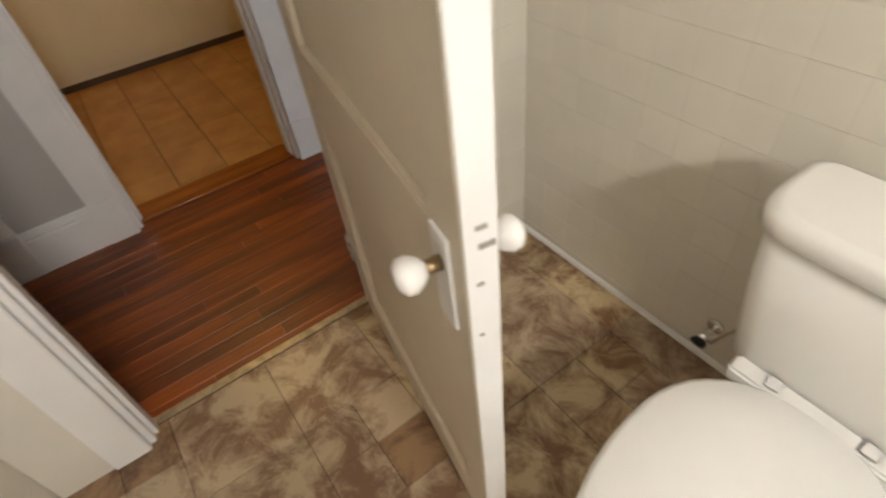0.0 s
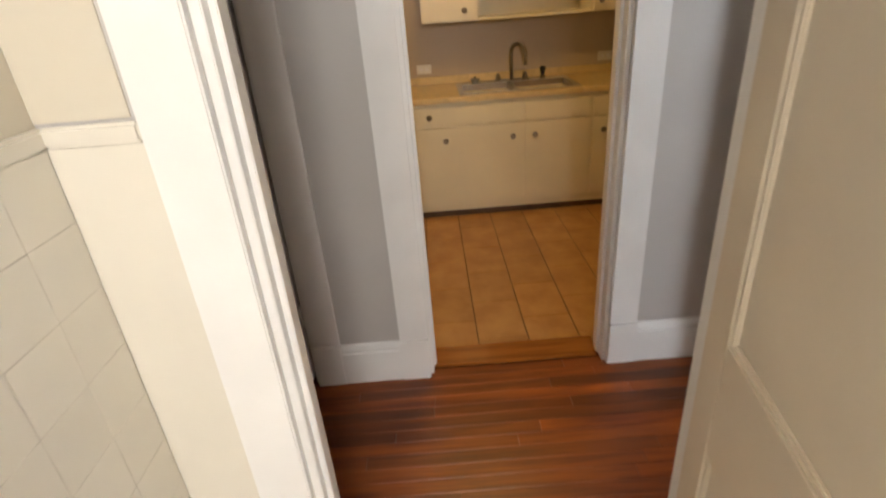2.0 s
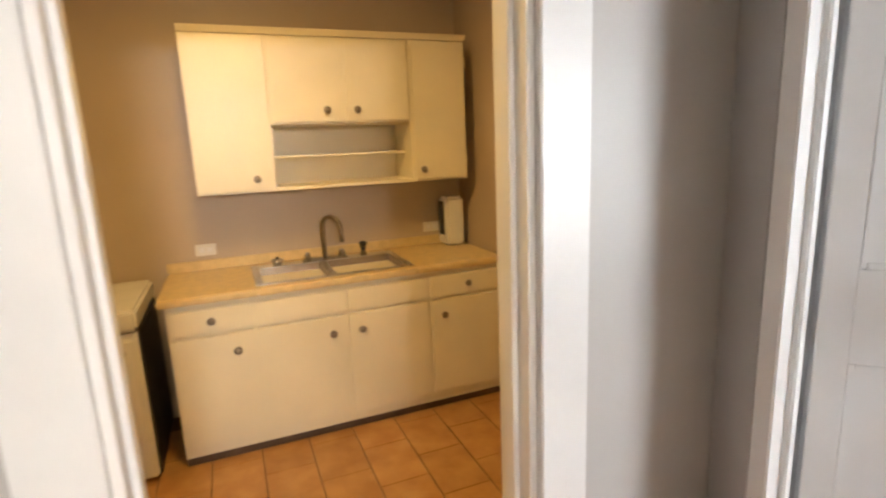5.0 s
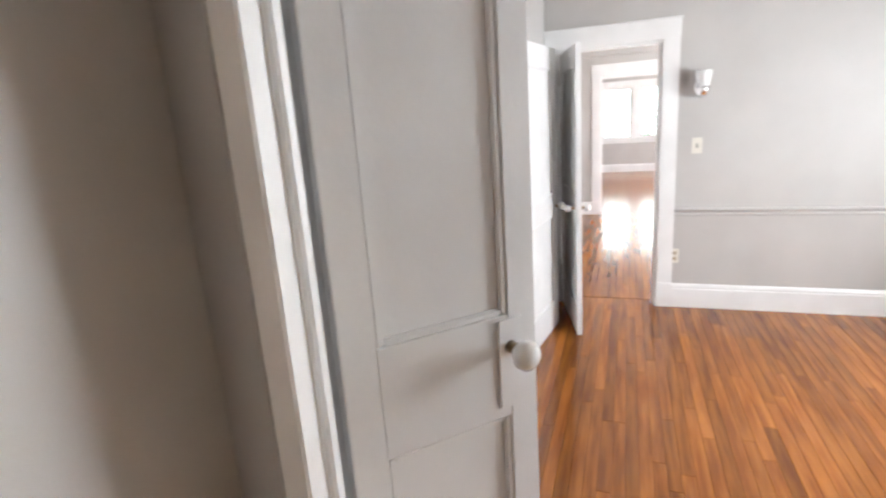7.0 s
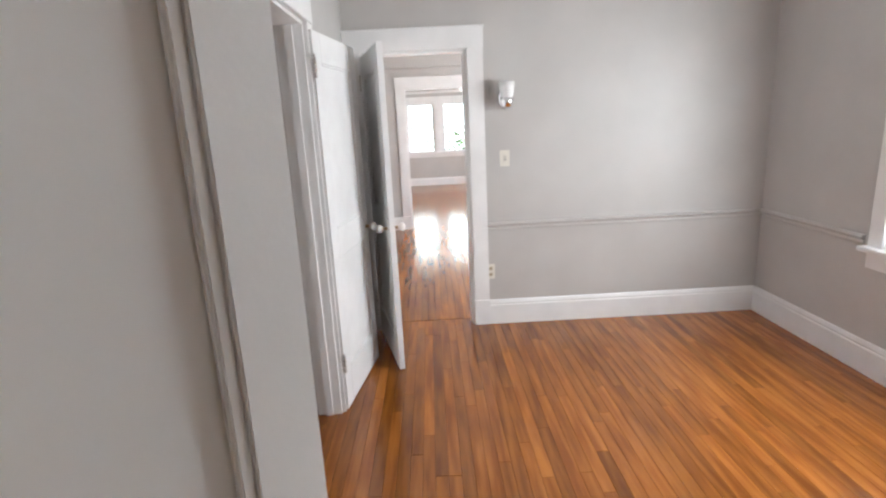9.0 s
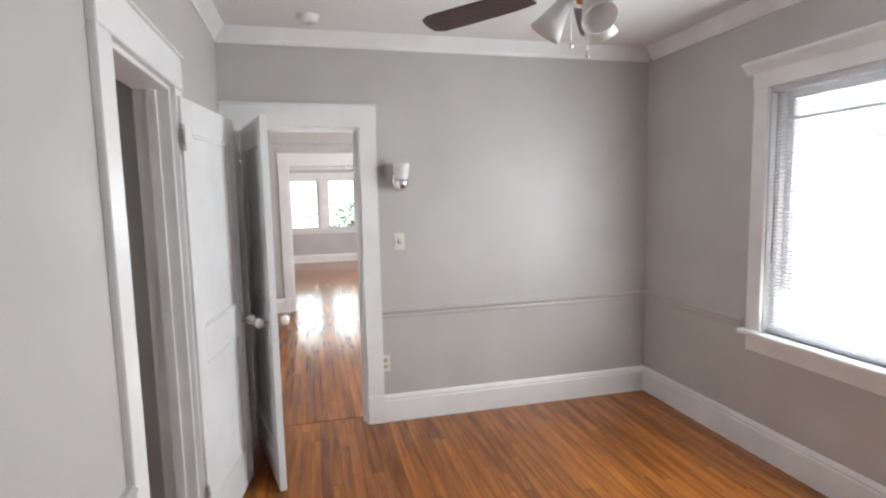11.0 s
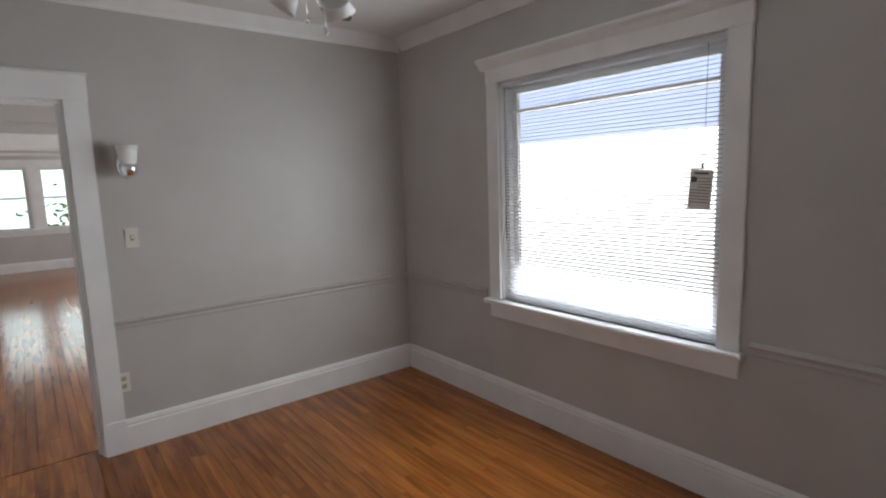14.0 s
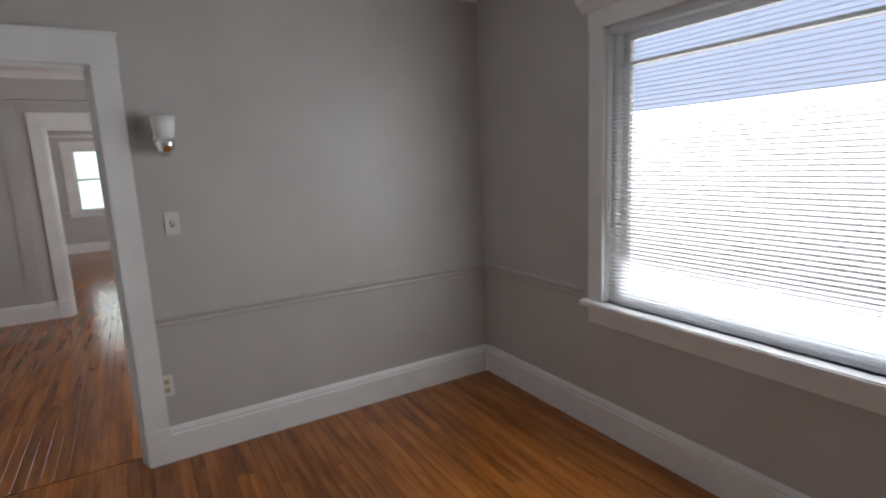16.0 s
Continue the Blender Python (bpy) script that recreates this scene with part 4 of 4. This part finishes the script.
def upper_unit(y0, y1, z0, knob_y, label, doors):
    t = thing("wall_cabinet", label, "cabinet", KITCHEN, group="kitchen wall cabinets")
    part("body", B(-5.40, KU, y0, y1, z0, 2.21, bevel=0.003), M_CREAM, t)
    for a, b, ky in doors:
        d = slab_door("cabinet_door", t, KU + 0.001, a, b, z0 + 0.012, 2.175, ky, z0 + 0.075)
        for zz in (z0 + 0.12, 2.08):
            hy = b - 0.008 if ky < (a + b) / 2 else a + 0.008
            part("hinge", B(KU + 0.001, KU + 0.012, hy - 0.008, hy + 0.008, zz - 0.025, zz + 0.025, bevel=0.003), M_CREAM, d)
    return t


upper_unit(-5.139, -4.732, 1.38, -4.833, "tall cream painted wall cabinet with slab door", [(-5.139, -4.732, -4.833)])
upper_unit(-4.730, -3.928, 1.74, None, "short cream painted wall cabinet with two doors", [(-4.730, -4.322, -4.425), (-4.322, -3.928, -4.255)])
upper_unit(-3.926, -3.56, 1.38, -3.866, "tall cream painted wall cabinet with slab door", [(-3.926, -3.56, -3.866)])
sh = thing("open_shelf", "cream painted open shelf niche under the wall cabinet", "shelf", KITCHEN)
part("bottom_board", B(-5.40, KU, -4.730, -3.928, 1.38, 1.40, bevel=0.002), M_CREAM, sh)
part("back_board", B(-5.40, -5.39, -4.730, -3.928, 1.40, 1.739), M_CREAM, sh)
part("middle_shelf", B(-5.39, -5.20, -4.730, -3.928, 1.555, 1.57, bevel=0.002), M_CREAM, sh)
cabinet_crown = setting("cabinet_crown", extrude_profile(bmesh.new(), [(0, 0), (0.012, 0), (0.020, 0.02), (0.028, 0.032), (0, 0.032)], 'y', -5.139, -3.56, (KU, 0, 2.212), 1), M_CREAM, "cream painted trim over the wall cabinets", "trim")
cabinet_crown.matrix_basis = KITCHEN
box_app = thing("wall_can_opener", "white plastic appliance standing on the worktop corner", "appliance", KITCHEN)
part("body", B(-5.36, -5.22, -3.66, -3.52, 0.916, 1.25, bevel=0.02), M_WHITEAPP, box_app)
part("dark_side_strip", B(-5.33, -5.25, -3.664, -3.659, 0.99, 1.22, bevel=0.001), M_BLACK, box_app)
stove = thing("white_range", "white enamel kitchen range beside the cabinets", "range", KITCHEN)
part("body", B(-5.39, -4.76, -6.06, -5.46, 0.02, 0.80, bevel=0.012), M_WHITEAPP, stove)
part("cooktop", B(-5.39, -4.74, -6.07, -5.45, 0.80, 0.90, bevel=0.015), M_WHITEAPP, stove)
part("oven_door", B(-4.759, -4.735, -6.04, -5.48, 0.22, 0.76, bevel=0.008), M_WHITEAPP, stove)
part("oven_handle", tube(bmesh.new(), [(-4.735, -6.0, 0.70), (-4.70, -6.0, 0.70), (-4.70, -5.52, 0.70), (-4.735, -5.52, 0.70)], 0.010, 10), M_CHROME, stove)
# black sheet in place of the shade between range and cabinets
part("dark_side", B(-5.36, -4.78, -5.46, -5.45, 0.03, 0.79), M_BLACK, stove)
part("burner_coil", lathe(bmesh.new(), [(0.02, 0.903), (0.09, 0.903), (0.09, 0.912), (0.02, 0.912)], pose(-4.92, -5.75, 0)), M_BLACK, stove)
klamp = thing("kitchen_ceiling_light", "lit opal glass flush ceiling light", "ceiling light", pose(-3.95, -4.75, CEIL, 180))
part("base_ring", lathe(bmesh.new(), [(0, 0), (0.16, 0), (0.16, 0.02), (0, 0.02)], n=32), M_CHROME, klamp)
part("opal_shade", lathe(bmesh.new(), [(0.15, 0.02), (0.145, 0.06), (0.10, 0.10), (0.04, 0.115), (0, 0.118)], n=32), M_BULB, klamp, "glowing opal glass bowl")
# fixture added out of view to carry the bathroom's fill light
blamp = thing("bathroom_fill_fixture", "added unseen bar light of lit opal glass on the bathroom wall", "wall lamp")
part("back_plate", B(0.60, 0.62, -5.08, -4.52, 1.90, 2.00, bevel=0.004), M_CHROME, blamp)
for y in (-4.97, -4.80, -4.63):
    part("opal_globe", lathe(bmesh.new(), [(0, -0.045), (0.025, -0.038), (0.041, -0.018), (0.045, 0), (0.041, 0.018), (0.025, 0.038), (0, 0.045)], pose(0.555, y, 1.95)), M_BULB, blamp, "glowing opal glass globe")

# ---------------------------------------------------------------- bathroom
toilet = thing("toilet", "white porcelain toilet with closed plastic lid", "toilet", pose(-0.850, YS - 0.200, 0, 0, 0, 180))


def oval(bm, rows, n=36, close=True):
    """Loft egg-shaped rings: (z, half width, back y, front y)."""
    rings = []
    for z, w, yb, yf in rows:
        ring = []
        for i in range(n):
            a = 2 * math.pi * i / n
            c, s = math.cos(a), math.sin(a)
            yc = yb + w * 0.95
            y = yc + (yf - yc) * s if s > 0 else yc + (yc - yb) * s
            x = w * (abs(c) ** 0.85) * (1 if c > 0 else -1)
            ring.append(bm.verts.new((x, y, z)))
        rings.append(ring)
    for a, b in zip(rings, rings[1:]):
        for i in range(n):
            j = (i + 1) % n
            bm.faces.new((a[i], a[j], b[j], b[i])).smooth = True
    if close:
        bm.faces.new(rings[0][::-1])
        bm.faces.new(rings[-1])
    return bm


def round_box(rows, r, n=7):
    """Loft rounded rectangles: (z, half width, y0, y1)."""
    bm = bmesh.new()
    rings = []
    for z, w, y0, y1 in rows:
        ring = []
        for cx, cy, a0 in ((w - r, y1 - r, 0), (-w + r, y1 - r, 90), (-w + r * 0.5, y0 + r * 0.5, 180), (w - r * 0.5, y0 + r * 0.5, 270)):
            q = r if a0 < 180 else r * 0.5
            for i in range(n):
                t = radians(a0 + 90 * i / (n - 1))
                ring.append(bm.verts.new((cx + q * math.cos(t), cy + q * math.sin(t), z)))
        rings.append(ring)
    m = len(rings[0])
    for p, q in zip(rings, rings[1:]):
        for i in range(m):
            bm.faces.new((p[i], p[(i + 1) % m], q[(i + 1) % m], q[i])).smooth = True
    bm.faces.new(rings[0][::-1])
    bm.faces.new(rings[-1])
    return bm


part("bowl", oval(bmesh.new(), [(0.0, 0.125, 0.12, 0.52), (0.04, 0.12, 0.12, 0.50), (0.16, 0.105, 0.14, 0.46), (0.27, 0.16, 0.16, 0.64), (0.36, 0.205, 0.19, 0.74), (0.395, 0.21, 0.19, 0.75)]), M_PORC, toilet)
part("seat_ring", oval(bmesh.new(), [(0.398, 0.208, 0.22, 0.755), (0.405, 0.216, 0.215, 0.767), (0.415, 0.216, 0.215, 0.767)]), M_SEAT, toilet)
lid = part("lid", oval(bmesh.new(), [(0.417, 0.210, 0.215, 0.761), (0.422, 0.217, 0.212, 0.768), (0.434, 0.216, 0.212, 0.767), (0.441, 0.204, 0.22, 0.755), (0.4435, 0.11, 0.30, 0.65)]), M_SEAT, toilet, "closed white plastic lid")
part("hinge_bar", B(-0.165, 0.165, 0.185, 0.232, 0.405, 0.438, bevel=0.006), M_SEAT, toilet)
for x in (-0.085, 0.085):
    part("hinge_cap", B(x - 0.016, x + 0.016, 0.19, 0.222, 0.438, 0.444, bevel=0.003), M_SEAT, toilet)
tk = part("tank", round_box([(0.40, 0.195, 0.012, 0.175), (0.42, 0.205, 0.008, 0.185), (0.60, 0.222, 0.006, 0.195), (0.748, 0.230, 0.006, 0.20)], 0.06), M_PORC, toilet)
part("tank_lid", round_box([(0.748, 0.238, 0.002, 0.208), (0.752, 0.245, 0.0, 0.215), (0.782, 0.245, 0.0, 0.215), (0.792, 0.240, 0.003, 0.210), (0.797, 0.225, 0.015, 0.195)], 0.07), M_PORC, toilet)
part("flush_lever", B(-0.18, -0.10, 0.186, 0.20, 0.68, 0.695, bevel=0.005), M_CHROME, tk)
part("tank_neck", B(-0.12, 0.12, 0.06, 0.20, 0.30, 0.40, bevel=0.02), M_PORC, toilet)
valve = thing("toilet_supply_valve", "chrome and black supply valve by the toilet", "valve", pose(-1.165, YS - 0.113, 0))
part("supply_pipe", tube(bmesh.new(), [(0, 0.0, 0.14), (0, -0.05, 0.14), (0.03, -0.08, 0.17), (0.10, -0.09, 0.34), (0.14, -0.10, 0.405)], 0.006, 10), M_CHROME, valve)
part("valve_body", lathe(bmesh.new(), [(0, 0), (0.013, 0), (0.013, 0.04), (0, 0.04)], pose(0, -0.03, 0.14, 90), 14), M_CHROME, valve)
part("valve_handle", lathe(bmesh.new(), [(0, 0.04), (0.02, 0.04), (0.022, 0.055), (0, 0.058)], pose(0, -0.03, 0.14, 90) @ Matrix.Diagonal((1, 0.55, 1, 1)), 16), M_BLACK, valve)
part("wall_flange", lathe(bmesh.new(), [(0, 0), (0.028, 0), (0.02, 0.008), (0, 0.008)], pose(0, 0, 0.14, 90), 18), M_CHROME, valve)

# tile wainscot
TS = 0.108


def tile_mesh():
    return mesh_of("tile", box(bmesh.new(), -TS / 2 + 0.0002, TS / 2 - 0.0002, -0.006, 0.0, -TS / 2 + 0.0002, TS / 2 - 0.0002, 0.0006), M_BTILE)


TILE = tile_mesh()


def wainscot(name, a0, a1, m, label, z1=1.335):
    t = setting(name, B(a0, a1, 0.0, 0.004, 0, z1), M_BGROUT, label, "wall tile")
    t.matrix_basis = m
    nz = int(z1 / TS)
    z0 = z1 - nz * TS
    x = a0 + TS / 2
    while x < a1 - TS / 2 + 0.001:
        for k in range(nz):
            o = new("tile", TILE)
            o.parent, o.location = t, (x, 0.0, z0 + TS / 2 + k * TS)
        x += TS
    part("base_strip", B(a0, a1, -0.006, 0.0, 0.0, z0 - 0.001), M_BTILE, t)
    part("cap_tile", B(a0, a1, -0.012, 0.004, z1, z1 + 0.03, bevel=0.005), M_BTILE, t)
    if a1 - x + TS / 2 > 0.01:
        part("edge_strip", B(x - TS / 2 + 0.001, a1, -0.006, 0.0, z0, z1), M_BTILE, t)
    return t


w1 = wainscot("wainscot_south", 0.0, 1.95, pose(-0.012, -5.468, 0, 0, 0, 180), "ivory glazed square wall tile wainscot")
w2 = wainscot("wainscot_north", 0.0, 2.5, pose(-1.958, YS - 0.105, 0), "ivory glazed square wall tile wainscot")
w3 = setting("wainscot_west", B(-1.964, -1.955, -5.461, B0 - 0.102, 0, 1.335), M_BTILE, "ivory glazed wall tile strip beside the door casing", "wall tile")
part("cap_tile", B(-1.964, -1.948, -5.461, B0 - 0.102, 1.336, 1.366, bevel=0.005), M_BTILE, w3)
w4 = wainscot("wainscot_west_door", 0.0, 0.56, pose(-1.961, B1 + 0.108, 0, 0, 0, 90), "ivory glazed wall tile behind the bathroom door")
run("quarter_round", [(0, 0), (0.014, 0), (0.012, 0.008), (0.008, 0.012), (0, 0.014)], 0, "white caulked quarter-round at the bathroom floor", [('x', -1.96, 0.6, YS - 0.113, -1)])

# ---------------------------------------------------------------- floor pieces, last


def piece_mesh(name, lx, ly, h, material, bevel=0.0012):
    """A board or tile: a box whose upper edges are chamfered."""
    b = bevel
    v = [(0, 0, -h), (lx, 0, -h), (lx, ly, -h), (0, ly, -h), (0, 0, -b), (lx, 0, -b), (lx, ly, -b), (0, ly, -b), (b, b, 0), (lx - b, b, 0), (lx - b, ly - b, 0), (b, ly - b, 0)]
    f = [(0, 3, 2, 1)] + [(i, (i + 1) % 4, 4 + (i + 1) % 4, 4 + i) for i in range(4)] + [(4 + i, 4 + (i + 1) % 4, 8 + (i + 1) % 4, 8 + i) for i in range(4)] + [(8, 9, 10, 11)]
    if name is None:
        return v, f
    me = bpy.data.meshes.new(name)
    me.from_pydata(v, [], f)
    me.materials.append(material)
    return me


rng = random.Random(7)
BW = 0.0585
LENS = (0.55, 0.8, 1.05, 1.3, 1.6)
BOARD = {l: piece_mesh("board", BW - 0.0009, l - 0.001, 0.0115, M_OAK) for l in LENS}


def strip_floor(parent, x0, x1, y0, y1, limit, near, material=M_OAK):
    """Boards along y; those inside the stretch near=(ya, yb) are objects, the rest one mesh."""
    made = 0
    V, F = [], []
    x = x0
    while x < x1 - 0.01:
        w = min(BW, x1 - x)
        y = y0 - rng.random() * 0.9
        while y < y1:
            l = rng.choice(LENS)
            a, b = max(y, y0), min(y + l, y1)
            if b - a > 0.02:
                whole = y >= y0 and y + l <= y1 and w > BW - 1e-4
                if whole and near and near[0] < a and b < near[1] and made < limit:
                    o = new("board", BOARD[l])
                    o.parent, o.location = parent, (x, y, 0)
                    made += 1
                else:
                    v, f = piece_mesh(None, w - 0.0009, b - a - 0.001, 0.0115, None)
                    n = len(V)
                    V += [(p[0] + x, p[1] + a, p[2]) for p in v]
                    F += [tuple(i + n for i in q) for q in f]
            y += l
        x += BW
    me = bpy.data.meshes.new("boards")
    me.from_pydata(V, [], F)
    me.materials.append(material)
    o = new("boards", me)
    o.parent = parent
    tagged(o, "narrow oak boards", kind="stuff")


strip_floor(floor, XW - T, 0.0, YS, 0.12, 290, (-3.3, 0.0))
# passage boards use the darkened oak colour
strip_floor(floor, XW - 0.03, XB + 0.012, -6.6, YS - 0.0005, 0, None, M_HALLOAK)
strip_floor(floor_front, -4.2, 0.14, 0.131, FY, 0, None)

# kitchen tiles in offset columns
KW, KL = 0.238, 0.33
KT = piece_mesh("floor_tile", KL - 0.0025, KW - 0.006, 0.006, M_KTILE, 0.002)
n = 0
for j in range(14):
    y = -6.47 + 0.02 + j * KW
    x = -5.40 + (0.16 if j % 2 else 0.0)
    while x + KL < XW - T - 0.02:
        if y + KW < -3.34:
            o = new("floor_tile", KT)
            o.parent, o.location = floor_kitchen, (x, y, 0.0)
        x += KL
    if y + KW < -3.34:
        w = XW - T - 0.03 - x
        if w > 0.03:
            me = piece_mesh("floor_tile", w - 0.006, KW - 0.006, 0.006, M_KTILE, 0.002)
            o = new("floor_tile", me)
            o.parent, o.location = floor_kitchen, (x, y, 0.0)

# bathroom vinyl slates, mixed sizes in a repeating block
SL = 0.155
sizes = {}


def slate(x, y, w, h, k):
    key = (round(w, 3), round(h, 3), k)
    if key not in sizes:
        sizes[key] = piece_mesh("slate_tile", w - 0.002, h - 0.002, 0.0045, M_SLATE[k], 0.001)
    o = new("slate_tile", sizes[key])
    o.parent, o.location = floor_bath, (x, y, 0.0)


rs = random.Random(3)
X0, Y0 = XB + 0.036, -5.470
for i in range(9):
    for j in range(7):
        x, y = X0 + i * 2 * SL, Y0 + j * 2 * SL
        if x + 0.31 > 0.62 or y > YS - 0.13:
            continue
        h = min(2 * SL, YS - 0.118 - y)
        if (i + j) % 3 == 0 and h > 0.3:
            for a in (0, 1):
                for b in (0, 1):
                    slate(x + a * SL, y + b * SL, SL, SL, rs.choice((0, 1, 0, 2)))
        else:
            slate(x, y, 2 * SL, h, rs.choice((0, 0, 0, 1, 2, 2)))
